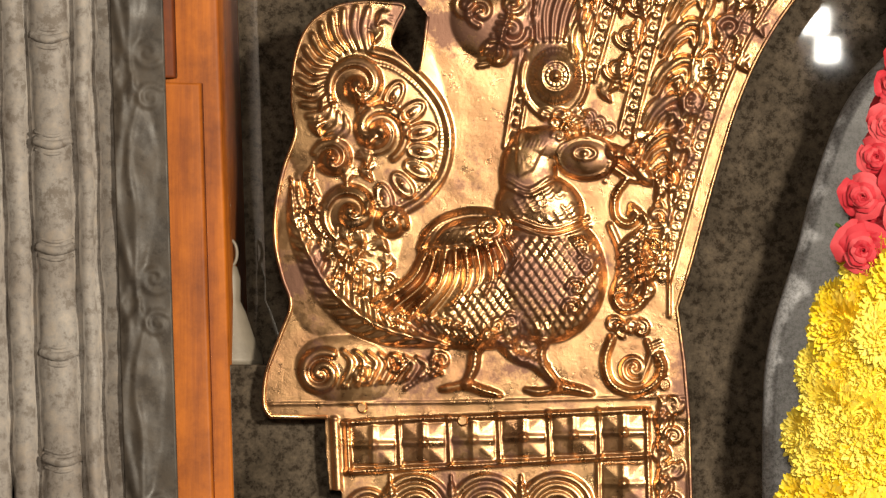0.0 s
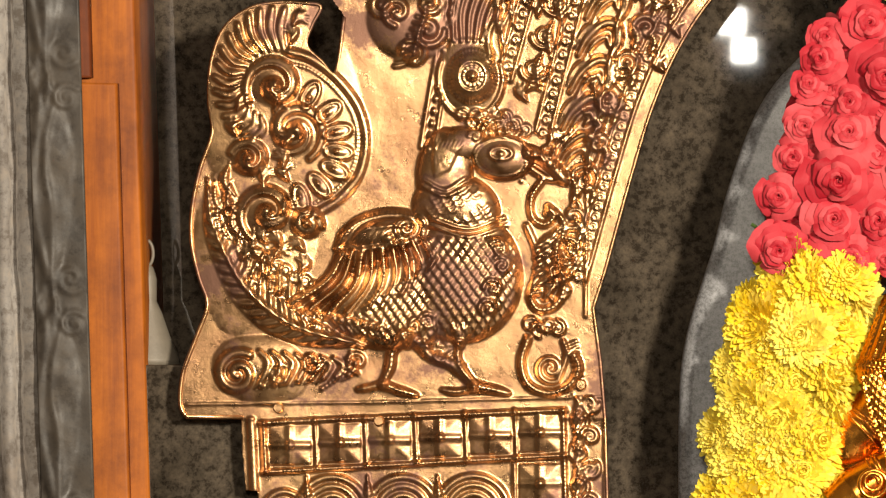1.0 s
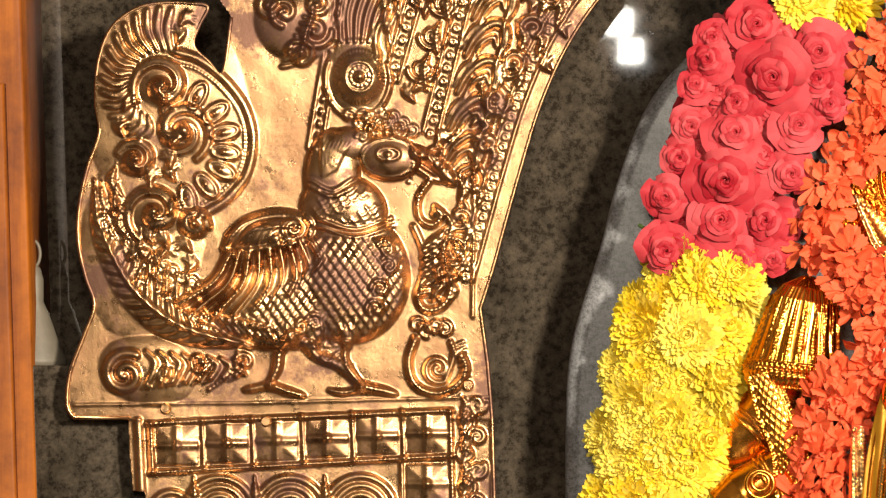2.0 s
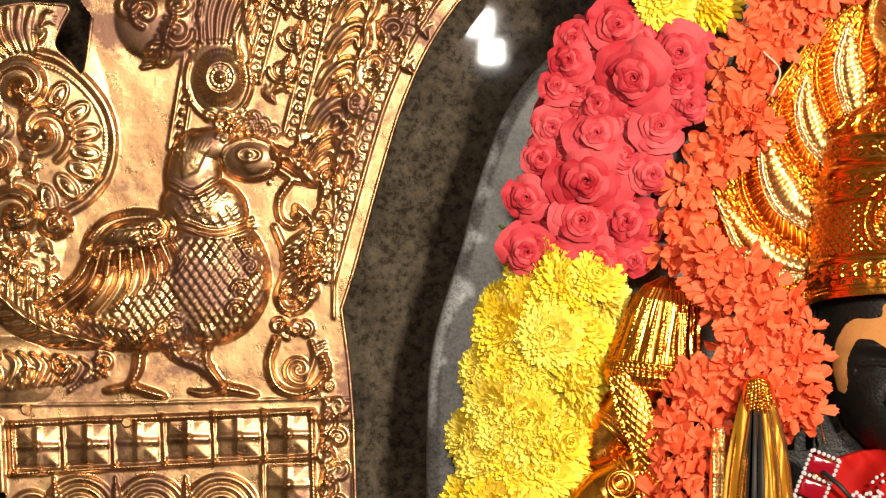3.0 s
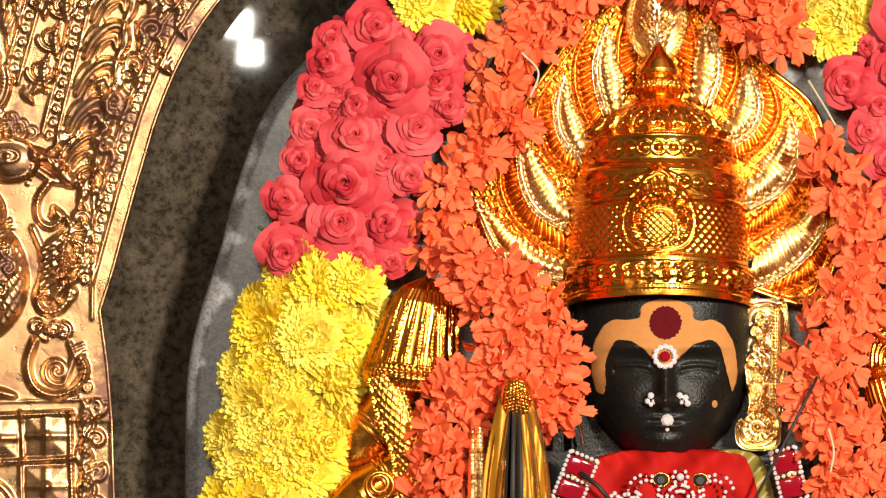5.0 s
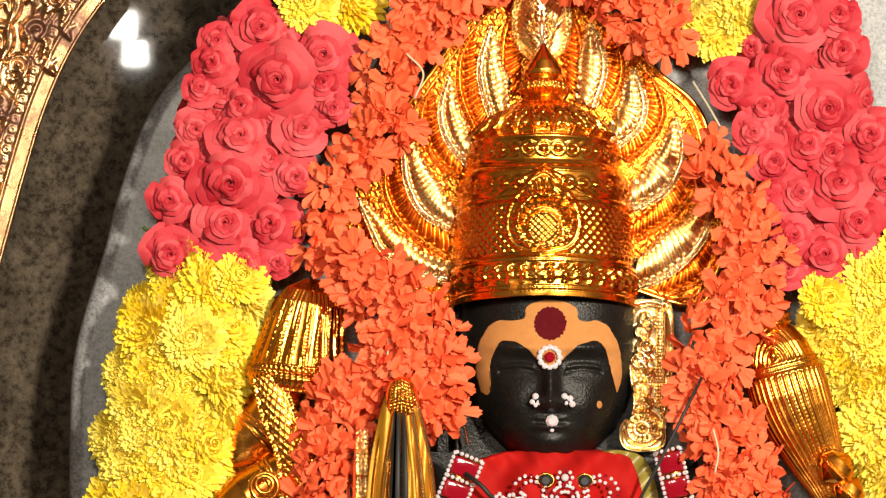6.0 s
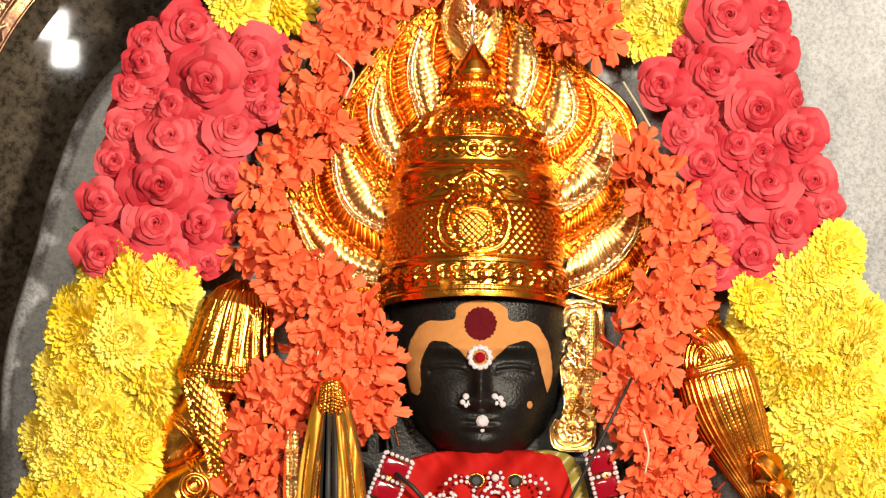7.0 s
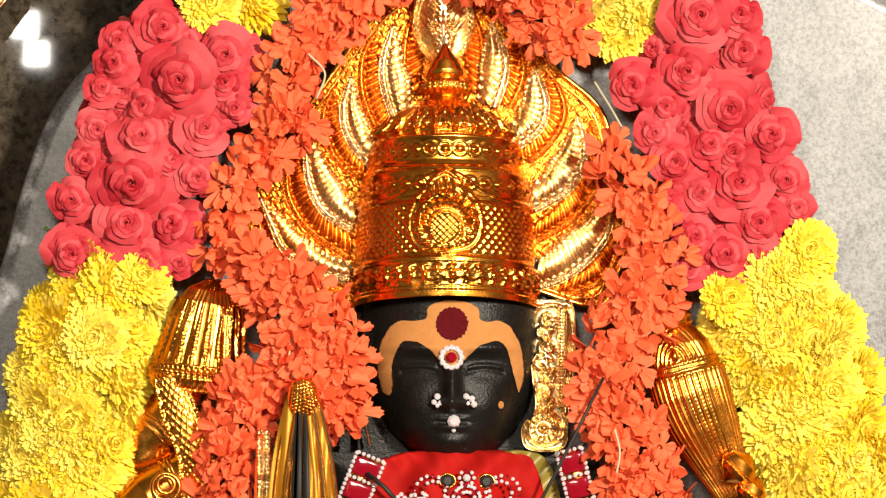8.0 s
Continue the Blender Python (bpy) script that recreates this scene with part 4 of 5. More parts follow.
# petal cap and finial
for k in range(-5, 6):
    x = k * 30
    for g in (1.0, 0.72, 0.45):
        r.stroke([(x + 15 * g * math.cos(q), 222 - 38 * g * math.sin(q)) for q in np.linspace(0, 3.14, 22)], 2.6, 8)
    r.dome(x, 214, 5, 8, 12)
    r.stroke(smooth_line([(x + 15, 228), (x + 13, 206), (x + 20, 190)], 14), 2.6, 8, taper=(1, 0.4))
    r.stroke(smooth_line([(x + 15, 228), (x + 17, 206), (x + 10, 190)], 14), 2.6, 8, taper=(1, 0.4))
for k in range(-6, 7):
    x = k * 26
    for g in (1.0, 0.55):
        r.stroke([(x + 13 * g * math.cos(q), 160 - 20 * g * math.sin(q)) for q in np.linspace(0, 3.14, 16)], 3.4, 10)
r.soften(2)


def crown_place(p, b, h):
    q = p / 100.0
    rad = np.interp(b, prof_b, prof_r) + h * np.clip(np.interp(b, prof_b, prof_r) / 110, 0.3, 1) * 0.75
    depth = rad * np.cos(q)
    return spot(CX + rad * np.sin(q), b + 0.165 * rad - 0.17 * depth + 2, CROWN_Y - np.interp(b, [88, 250], [0.022, 0.0]) - depth * UNIT)




def tier(name, b0, b1, mat):
    """One tier of the cap: the rows of its sheet between two heights."""
    rows = (r.b >= b0) & (r.b <= b1)
    ring = Relief(r.a[0], r.a[0], b0, b0, r.step)
    ring.a, ring.b = r.a, r.b[rows]
    ring.A, ring.B, ring.H = r.A[rows], r.B[rows], r.H[rows]
    under(part(name, ring.mesh(name, 0, None, 0.004, crown_place), mat), crown)


tier("finial", 76, 170, GOLD)
tier("petal_dome", 168.5, 234, GOLD)
tier("beaded_tier", 232.5, 352, GOLD)
tier("lattice_drum", 350.5, 454, GOLD)
tier("brow_band", 452.5, 524, GOLD)
# plume fan: a stippled backing, with half-feathers laid on it one over another
r = Relief(396, 1190, -60, 566, 2)
fan_line = smooth_line([(404, 388), (470, 272), (545, 190), (590, 130), (640, 60), (700, 0), (785, -45), (870, 0), (925, 50), (980, 120), (1062, 195), (1090, 300), (1112, 400), (1090, 490), (1040, 540), (790, 470), (600, 545), (500, 470)], 120, True)
r.H += 2.4 * np.sin(r.A * 0.9 + 2 * np.sin(r.B * 0.31)) * np.sin(r.B * 0.83 + 2 * np.sin(r.A * 0.27))
bend = lambda a, b, h: spot(a, b, -0.014 + 0.00004 * np.hypot(a - 788, b - 330) - h * UNIT * 1.1)
under(part("fan_backing", r.mesh("fan_backing", 0, fan_line, 0.004, bend), REFLECTION_GOLD, label="stippled gold backing sheet with orange reflections put into its colour"), crown)
inner_fan = (fan_line - (788, 300)) * 0.95 + (788, 300)
for line, wd in ((fan_line, 5), (inner_fan, 2.6)):
    under(part("fan_rim", tube("fan_rim", [bend(a, b, 3) for a, b in line], wd * UNIT, 8, closed=True), GOLD), crown)
under(part("side_bar", tube("side_bar", [spot(408, 392, -0.034), spot(425, 352, -0.038), spot(468, 276, -0.034)], 8 * UNIT, 10), PALE_GOLD), crown)


def plume(rib, width, way, base, crest, mat):
    """A half-feather: a beaded rib with barbs combed out to one side of it; way: +1 or -1."""
    m, n = 230, 34
    line = smooth_line(rib, m)
    d = np.gradient(line, axis=0)
    length = np.hypot(*d.T).sum()
    d /= np.hypot(*d.T)[:, None]
    nx, ny = -way * d[:, 1], way * d[:, 0]
    s = np.linspace(0, 1, m)[:, None]
    e = np.concatenate([np.linspace(-0.42, -0.02, 9), np.linspace(0.04, 1, n - 9)])[None, :]
    barb = 2 * (0.5 + 0.5 * np.cos(2 * math.pi * (s * length - 17 * np.maximum(0, e) ** 1.5) / 13.0)) ** 1.7 - 0.8
    wide = width * (1 - s ** 2.6) ** 0.8 * (0.62 + 0.38 * np.minimum(1, s * 2.5)) + 1.0
    on = np.clip(e * 9, 0, 1)
    across = np.where(e > 0, wide * e * (1 + 0.05 * barb * (e > 0.9)), 26 * e * (1 - 0.55 * s ** 3))
    h = base + crest * np.sin(math.pi * np.clip(0.22 + 0.74 * e, 0, 1)) * (1 - 0.5 * s) + 3.6 * barb * on * np.clip((1.02 - e) * 6, 0.3, 1)
    bead = np.abs(np.sin(math.pi * s * length / 6.5))
    h = h + np.where(e < 0, 6 * np.maximum(0, 1 - ((e + 0.28) / 0.09) ** 2) * (0.35 + 0.65 * bead) + 6 * np.maximum(0, 1 - ((e + 0.08) / 0.07) ** 2), 0)
    a, b = line[:, 0:1] + nx[:, None] * across, line[:, 1:2] + ny[:, None] * across
    top = np.stack(np.broadcast_arrays(*bend(a, b, h)), -1).reshape(-1, 3)
    idx = np.arange(m * n).reshape(m, n)
    q = np.stack([idx[:-1, :-1], idx[1:, :-1], idx[1:, 1:], idx[:-1, 1:]], -1).reshape(-1, 4)
    ring = np.concatenate([idx[:, 0], idx[-1, 1:], idx[-2::-1, -1], idx[0, -2:0:-1]])
    low = np.arange(len(ring)) + m * n
    skirt = np.stack([ring, np.roll(ring, -1), np.roll(low, -1), low], -1)
    me = mesh_of("plume", np.vstack([top, top[ring] + (0, 0.010, 0)]).tolist(), np.vstack([q, skirt]).tolist())
    under(part("plume", me, mat), crown)


# one gold in two tones: orange for reflecting blades, pale for lit ones
DEEP, FACE = (REFLECTION_GOLD, 2, 3), (PALE_GOLD, 10, 8)
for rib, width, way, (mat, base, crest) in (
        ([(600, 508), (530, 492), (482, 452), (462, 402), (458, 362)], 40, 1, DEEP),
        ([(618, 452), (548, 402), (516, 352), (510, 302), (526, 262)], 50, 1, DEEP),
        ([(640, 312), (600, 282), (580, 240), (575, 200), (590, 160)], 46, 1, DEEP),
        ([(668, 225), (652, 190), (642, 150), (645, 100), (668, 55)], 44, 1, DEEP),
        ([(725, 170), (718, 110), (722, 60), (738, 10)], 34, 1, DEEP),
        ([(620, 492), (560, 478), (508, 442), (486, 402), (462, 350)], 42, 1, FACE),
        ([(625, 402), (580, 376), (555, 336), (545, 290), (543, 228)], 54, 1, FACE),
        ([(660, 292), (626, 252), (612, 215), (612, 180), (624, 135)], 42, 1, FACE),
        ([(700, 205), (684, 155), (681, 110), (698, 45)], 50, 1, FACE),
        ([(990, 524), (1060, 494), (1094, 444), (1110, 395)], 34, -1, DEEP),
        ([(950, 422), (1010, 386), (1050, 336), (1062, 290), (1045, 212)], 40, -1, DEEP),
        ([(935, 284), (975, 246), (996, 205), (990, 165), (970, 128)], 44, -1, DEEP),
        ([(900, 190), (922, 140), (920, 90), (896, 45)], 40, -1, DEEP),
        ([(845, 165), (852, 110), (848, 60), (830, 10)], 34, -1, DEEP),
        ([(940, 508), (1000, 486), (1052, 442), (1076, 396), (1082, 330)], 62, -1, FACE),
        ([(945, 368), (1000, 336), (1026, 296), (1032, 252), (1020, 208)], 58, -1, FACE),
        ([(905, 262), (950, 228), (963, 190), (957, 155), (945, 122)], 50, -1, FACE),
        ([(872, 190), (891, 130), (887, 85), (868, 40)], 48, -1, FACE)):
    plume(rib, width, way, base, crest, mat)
# the tall plume at the top, barbed to both sides
r = Relief(718, 854, -52, 128, 1.4)
tall = smooth_line([(784, 118), (748, 96), (730, 55), (732, 10), (752, -28), (785, -48), (818, -28), (838, 10), (840, 55), (822, 96)], 90, True)
u, v = (r.A - 785) / 55, (r.B - 105) / 150
r.H += 16 + 14 * np.sqrt(np.maximum(0, 1 - u ** 2)) + 3.4 * np.sin(2 * math.pi * (v * 15 + 5 * np.abs(u))) * np.clip(np.abs(u) * 7 - 0.6, 0, 1)
for k in range(-4, 5):
    r.stroke(smooth_line([(785 + 2 * k, 108), (785 + 5 * k, 60), (785 + 10 * k, 20 + 3 * abs(k))], 20), 3, 6, taper=(1, 0.3))
for g, wd, hh in ((0.95, 3.4, 7), (0.86, 2.4, 5)):
    ring = (np.vstack([tall, tall[:1]]) - (785, 40)) * g + (785, 40)
    r.stroke(ring, wd, hh * 0.6)
    r.beads(ring, wd, hh, 5.5)
under(part("tall_plume", r.mesh("tall_plume", 0, tall, 0.012, bend), PALE_GOLD), crown)

# ---- ear strips ----
r = Relief(920, 1026, 530, 806, 1.5)
line = smooth_line([(942, 532), (1010, 532), (1018, 640), (1006, 740), (1000, 790), (962, 800), (928, 790), (924, 752), (946, 725), (938, 640)], 90, True)
for off in ((1.0, 5, 8), (0.86, 2.5, 5)):
    r.stroke((np.vstack([line, line[:1]]) - (970, 666)) * off[0] + (970, 666), off[1], off[2])
r.dome(962, 758, 34, 34, 12)
r.stroke([(962 + 26 * math.cos(q), 758 + 26 * math.sin(q)) for q in np.linspace(0, 6.28, 40)], 4, 8)
r.beads([(962 + 17 * math.cos(q), 758 + 17 * math.sin(q)) for q in np.linspace(0, 6.28, 40)], 3.5, 6, 8)
r.bead(962, 758, 9, 12)
for k in range(7):
    r.stroke(spiral(964 + 5 * (-1) ** k, 565 + 25 * k, 15, 1.4, 80 * k, (-1) ** k, tail=[(976, 585 + 25 * k)]), 4.5, 11)
r.beads([(990, 545), (990, 720)], 3, 6, 6)
r.stroke([(1002, 545), (1000, 730)], 5, 9)
r.soften(1)
ear = under(part("ear_ornament", r.mesh("ear_ornament", 0, line, 0.003, lambda a, b, h: spot(a, b, -0.024 - h * UNIT)), PALE_GOLD), crown)
tagged(ear, "pale golden ear strip with scrolls and a rosette")
edge = smooth_line([(627, 545), (629, 620), (636, 700), (654, 786)], 60)
bm = bmesh.new()
for a, b in edge:
    bmesh.ops.create_icosphere(bm, subdivisions=1, radius=3.4 * UNIT, matrix=Matrix.Translation(spot(a, b, -0.014)))
under(part("bead_string", bm, PALE_GOLD, label="string of pale gold beads beside the face"), crown)

# ---- golden arm casings and the objects they hold ----
def lathe_relief(name, axis, radii, turn, y, draw, squash=0.8):
    """A round hammered casing along an axis of bearings: angle and length are the sheet's grid."""
    line = smooth_line(axis, 120)
    d = np.gradient(line, axis=0)
    d /= np.hypot(*d.T)[:, None]
    sheet = Relief(-165, 165, 0, 300, 2)
    draw(sheet)
    sheet.soften(1)

    def put(p, b, h):
        s = np.clip(b / 300.0, 0, 1)
        i = s * 119
        cx, cy, tx, ty = (np.interp(i, np.arange(120), v) for v in (line[:, 0], line[:, 1], d[:, 0], d[:, 1]))
        rad = np.interp(s, np.linspace(0, 1, len(radii)), radii) + h * 0.7
        q = p / 100.0
        side = rad * np.sin(q)
        return spot(cx - ty * side, cy + tx * side, y - rad * np.cos(q) * squash * UNIT)

    return sheet.mesh(name, y, None, 0.002, put)


def draw_ribs(sheet):
    for k in range(-9, 10):
        sheet.stroke([(k * 17, 108), (k * 17, 294)], 4.5, 6)
        sheet.beads([(k * 17 + 8.5, 110), (k * 17 + 8.5, 292)], 2.6, 5, 6)
    for y, wd in ((88, 4), (95, 3), (104, 4)):
        sheet.beads([(-160, y), (160, y)], wd, 6, 6.5)
    for k in range(6):
        rad = 15 + 12 * k
        line = [(14 + rad * 1.15 * math.cos(q), 84 + rad * math.sin(q)) for q in np.linspace(3.14, 6.28, 50)]
        sheet.stroke(line, 3, 6) if k % 2 else sheet.beads(line, 3.2, 6, 5.5)
    sheet.dome(14, 72, 12, 11, 14)


def draw_bell(sheet):
    """Beaded lines that run down from the crown of the casing, and a hem of small leaves."""
    for k in range(-10, 11):
        line = smooth_line([(k * 15, 6), (k * 15 + 4 * math.sin(k), 110), (k * 15, 226)], 60)
        sheet.beads(line, 5.0 if k % 4 == 0 else 2.8, 6 if k % 4 == 0 else 4, 7.5 if k % 4 == 0 else 5)
        if k % 2:
            sheet.plume([(k * 15 + 7, 224), (k * 15 + 8, 150), (k * 15 + 6, 70)], 7, 5, 9, 1.6, 0.8)
    for k in range(-13, 14):
        sheet.plume([(k * 12, 292), (k * 12, 262), (k * 12 + 3, 236)], 7, 8, 3, 2)
        sheet.bead(k * 12 + 6, 248, 4, 7)
    for y in (230, 296):
        sheet.beads([(-160, y), (160, y)], 3.2, 6, 6)


def draw_net(sheet):
    """A woven band: crossing beaded strands between two beaded edges."""
    for k in range(-6, 24):
        for way in (-1, 1):
            sheet.beads([(-90 * way, 22 * k - 60), (90 * way, 22 * k + 60)], 3.0, 5, 6)
    for x in (-105, -88, 88, 105):
        sheet.beads([(x, 0), (x, 300)], 4.5, 8, 8)


def draw_limb(sheet):
    for y in (120, 130, 146):
        sheet.beads([(-160, y), (160, y)], 4, 5, 8)
    sheet.H += 0.6 * np.sin(sheet.A / 19.0) * np.sin(sheet.B / 23.0)


mace = thing("golden_mace", spot(1230, 900, -0.03), "golden ribbed mace with beaded bands held by the idol", "mace")
under(part("mace_head", lathe_relief("mace_head", [(1190, 556), (1203, 630), (1228, 715), (1265, 800), (1302, 880)], [10, 36, 54, 62, 67, 68, 65, 60, 52, 44, 36, 30], 0, -0.03, draw_ribs), GOLD), mace)
under(part("mace_neck", lathe_relief("mace_neck", [(1188, 548), (1194, 580)], [8, 30, 34, 30, 34, 26], 0, -0.034, draw_limb), GOLD), mace)
under(part("mace_knob", lathe_relief("mace_knob", [(1284, 850), (1328, 806)], [4, 26, 36, 28, 4], 0, -0.050, draw_limb), GOLD), mace)
under(part("mace_knob", lathe_relief("mace_knob", [(1310, 890), (1345, 848)], [4, 24, 32, 26, 4], 0, -0.046, draw_limb), GOLD), mace)
arm = thing("golden_arm_casing", spot(345, 900, -0.03), "golden hammered arm casing with beaded tassels beside the idol", "arm casing")
under(part("bell_cap", lathe_relief("bell_cap", [(382, 494), (370, 560), (358, 630), (350, 696)], [8, 44, 58, 63, 67, 72, 78, 84, 84, 74], 0, -0.030, draw_bell), GOLD, label="bell of beaded gold with a leafy hem"), arm)
under(part("upper_limb", lathe_relief("upper_limb", [(340, 680), (300, 745), (252, 790), (225, 800)], [50, 56, 54, 46, 40], 0, -0.016, draw_limb), GOLD), arm)
under(part("tassel", lathe_relief("tassel", [(296, 664), (318, 730), (345, 800), (352, 860), (356, 940)], [26, 32, 33, 34, 34, 36], 0, -0.048, draw_net, 0.6), GOLD, label="woven gold band of beaded strands"), arm)
under(part("lower_casing", lathe_relief("lower_casing", [(370, 830), (300, 858), (230, 910)], [30, 48, 44, 48, 42], 0, -0.030, draw_limb), GOLD), arm)
for rad, dy in ((24, 0), (15, -4)):
    under(part("bangle", tube("bangle", [spot(294 + rad * math.cos(q), 862 + dy + rad * math.sin(q), -0.062) for q in np.linspace(0, 6.28, 26)[:-1]], 4.4 * UNIT, 8, closed=True), GOLD), arm)

# the folded silk between gold-edged bands
hand = thing("folded_silk_fan", spot(522, 900, -0.07), "yellow silk folded upright inside gold beaded borders", "silk fan")
r = Relief(440, 620, 660, 1010, 2)
r.H += 24 * np.sqrt(np.maximum(0, 1 - ((r.A - 536) / np.interp(r.B, [660, 760, 1010], [34, 62, 86])) ** 2)) + 2.0 * np.sin(r.A / 4.0 + r.B / 60.0)
silk = smooth_line([(470, 1005), (478, 860), (492, 770), (508, 705), (522, 678), (538, 670), (556, 680), (572, 720), (590, 810), (600, 900), (604, 1005)], 70, True)
under(part("silk_fold", r.mesh("silk_fold", -0.060, silk, 0.01), YELLOW_CLOTH), hand)


def band(pts, wd, mat, lift, beaded=True):
    line = smooth_line(pts, 64)
    under(part("gold_border", tube("gold_border", [spot(a, b, -0.064 - lift * UNIT) for a, b in line], wd * UNIT, 8, 0.5), mat), hand)
    if beaded:
        bm = bmesh.new()
        for k in range(64):
            bmesh.ops.create_icosphere(bm, subdivisions=1, radius=3.4 * UNIT, matrix=Matrix.Translation(spot(line[k, 0], line[k, 1], -0.064 - (lift + wd * 0.45) * UNIT)))
        under(part("beading", bm, PALE_GOLD), hand)


# solid black strips on the silk stand in for shade between its folds
for x0, x1, y0 in ((518, 522, 780), (524, 534, 770), (546, 552, 780)):
    tall = [(532 + (x0 - 532) * 0.5, y0 - 60), (532 + (x1 - 532) * 0.5 + 3, y0 - 60), (x1 + 2, 1004), (x0 - 8, 1004)]
    under(part("fold_shade_strip", slab("fold_shade_strip", tall, -0.0745, -0.066), BLACK, label="black strip that stands for the shade between the folds"), hand)
band([(500, 1000), (508, 860), (522, 760), (534, 690)], 6.5, GOLD, 14)
band([(512, 1000), (518, 860), (528, 760), (537, 690)], 3.5, GOLD, 15, False)
band([(540, 1000), (541, 860), (542, 760), (541, 690)], 5.0, GOLD, 15)
band([(566, 1000), (560, 860), (552, 770), (545, 690)], 4.5, YELLOW_CLOTH, 14, False)
band([(582, 1000), (574, 860), (562, 760), (549, 690)], 5.0, GOLD, 13)
band([(602, 1000), (594, 860), (580, 770), (560, 695)], 4.0, GOLD, 8)
band([(482, 1000), (488, 870), (500, 780), (516, 700)], 4.0, GOLD, 7, False)
r = Relief(506, 572, 662, 742, 1.5)
r.dome(538, 704, 30, 40, 30)
for k in range(-4, 5):
    r.beads([(538 + 5 * k, 670 + 2 * abs(k)), (538 + 7.5 * k, 738)], 3.4, 6, 6)
tip = np.array([(538 + 28 * math.cos(q), 702 + 36 * math.sin(q)) for q in np.linspace(0, 2 * math.pi, 40)[:-1]])
under(part("gold_tip", r.mesh("gold_tip", -0.066, tip, 0.008), GOLD), hand)
# a fluted gold strip that stands beside the silk
strip = Relief(446, 488, 756, 1010, 1.5)
strip.H += 16 * np.sqrt(np.maximum(0, 1 - ((strip.A - 467) / 21) ** 2))
for x in (456, 466, 477):
    strip.beads([(x, 760), (x, 1008)], 4, 6, 8)
for y in range(800, 1000, 42):
    strip.stroke([(448, y), (486, y)], 5, 7)
strip.soften(1)
tagged(part("gold_strip", strip.mesh("gold_strip", -0.074, smooth_line([(452, 1006), (450, 880), (455, 775), (466, 760), (480, 775), (484, 880), (484, 1006)], 50, True), 0.008), PALE_GOLD), "upright beaded strip of gold beside the folded silk", "gold strip")

hand.location.y -= 0.028

# ---- cloth, neck jewels, cord ----
cloth = Relief(560, 1060, 790, 1100, 4)
x = (cloth.A - 805) / 160.0
cloth.H = 118 - 40 * x ** 2 + 9 * np.sin(cloth.A / 15.0 + 1.5 * np.sin(cloth.B / 26)) + 5 * np.sin(cloth.A / 6.5 - cloth.B / 11) * np.clip((840 - cloth.B) / 40, 0, 1) + 8 * np.sin(cloth.A / 41 + cloth.B / 27) + 34 * np.clip((cloth.B - 797) / 60, 0, 1) ** 0.6
cl = smooth_line([(656, 830), (690, 812), (740, 800), (800, 797), (870, 800), (930, 806), (950, 830), (968, 900), (990, 1090), (610, 1090), (640, 900)], 80, True)
tagged(part("red_cloth", cloth.mesh("red_cloth", 0.0, cl, 0.05), RED_CLOTH), "bright red satin cloth wrapped round the idol's neck", "cloth")
fold = Relief(880, 1000, 780, 900, 3)
fold.H = 112 - 0.25 * (fold.A - 880) + 6 * np.sin((fold.A + fold.B) / 9)
tagged(part("green_gold_cloth", fold.mesh("green_gold_cloth", 0.0, smooth_line([(880, 806), (930, 800), (965, 812), (985, 850), (990, 895), (950, 890), (930, 840)], 50, True), 0.03), plain("green_gold_brocade", (0.24, 0.19, 0.03), 0.45)), "green and gold brocade fold behind the red cloth", "cloth")


def gem_panel(a, b, w, h, turn, y):
    j = thing("jewelled_panel", spot(a, b, y), "square dark red stones framed in white stones on the collar", "jewellery", "collar panels")
    c, s = math.cos(radians(turn)), math.sin(radians(turn))
    put = lambda u, v: (a + u * c - v * s, b + u * s + v * c)
    for k in (-1, 1):
        o = [put(u, v + k * h * 0.52) for u, v in ((-w / 2, -h / 2 + 5), (w / 2, -h / 2 + 5), (w / 2, h / 2 - 5), (-w / 2, h / 2 - 5))]
        under(part("red_stone", slab("red_stone", o, y - 0.004, y + 0.002, 0.0016, 2), RUBY), j)
    n = int(w / 9)
    for v in (-h * 1.05, 0, h * 1.05):
        for k in range(n + 1):
            gem("white_stone", *put(-w / 2 + w * k / n, v), y - 0.002, 4, DIAMOND, j, 6)
    for u in (-w / 2 - 3, w / 2 + 3):
        for k in range(11):
            gem("white_stone", *put(u, -h + 2 * h * k / 10), y - 0.002, 4, DIAMOND, j, 6)
    under(part("backing", slab("backing", [put(-w / 2 - 6, -h * 1.1), put(w / 2 + 6, -h * 1.1), put(w / 2 + 6, h * 1.1), put(-w / 2 - 6, h * 1.1)], y + 0.002, y + 0.006), GOLD), j)


gem_panel(640, 850, 46, 42, 22, -0.052)
gem_panel(1018, 842, 40, 44, -14, -0.052)
pendant = thing("pendant", spot(826, 870, -0.062), "pendant of white and pink stones on the red cloth", "pendant")
for a, b in ((792, 851), (861, 852)):
    gem("dark_stone", a, b, -0.065, 12, BLACK, pendant, 14)
    under(part("gold_setting", tube("gold_setting", [spot(a + 14 * math.cos(q), b + 12 * math.sin(q), -0.0645) for q in np.linspace(0, 6.28, 22)[:-1]], 2.4 * UNIT, 6, closed=True), GOLD), pendant)
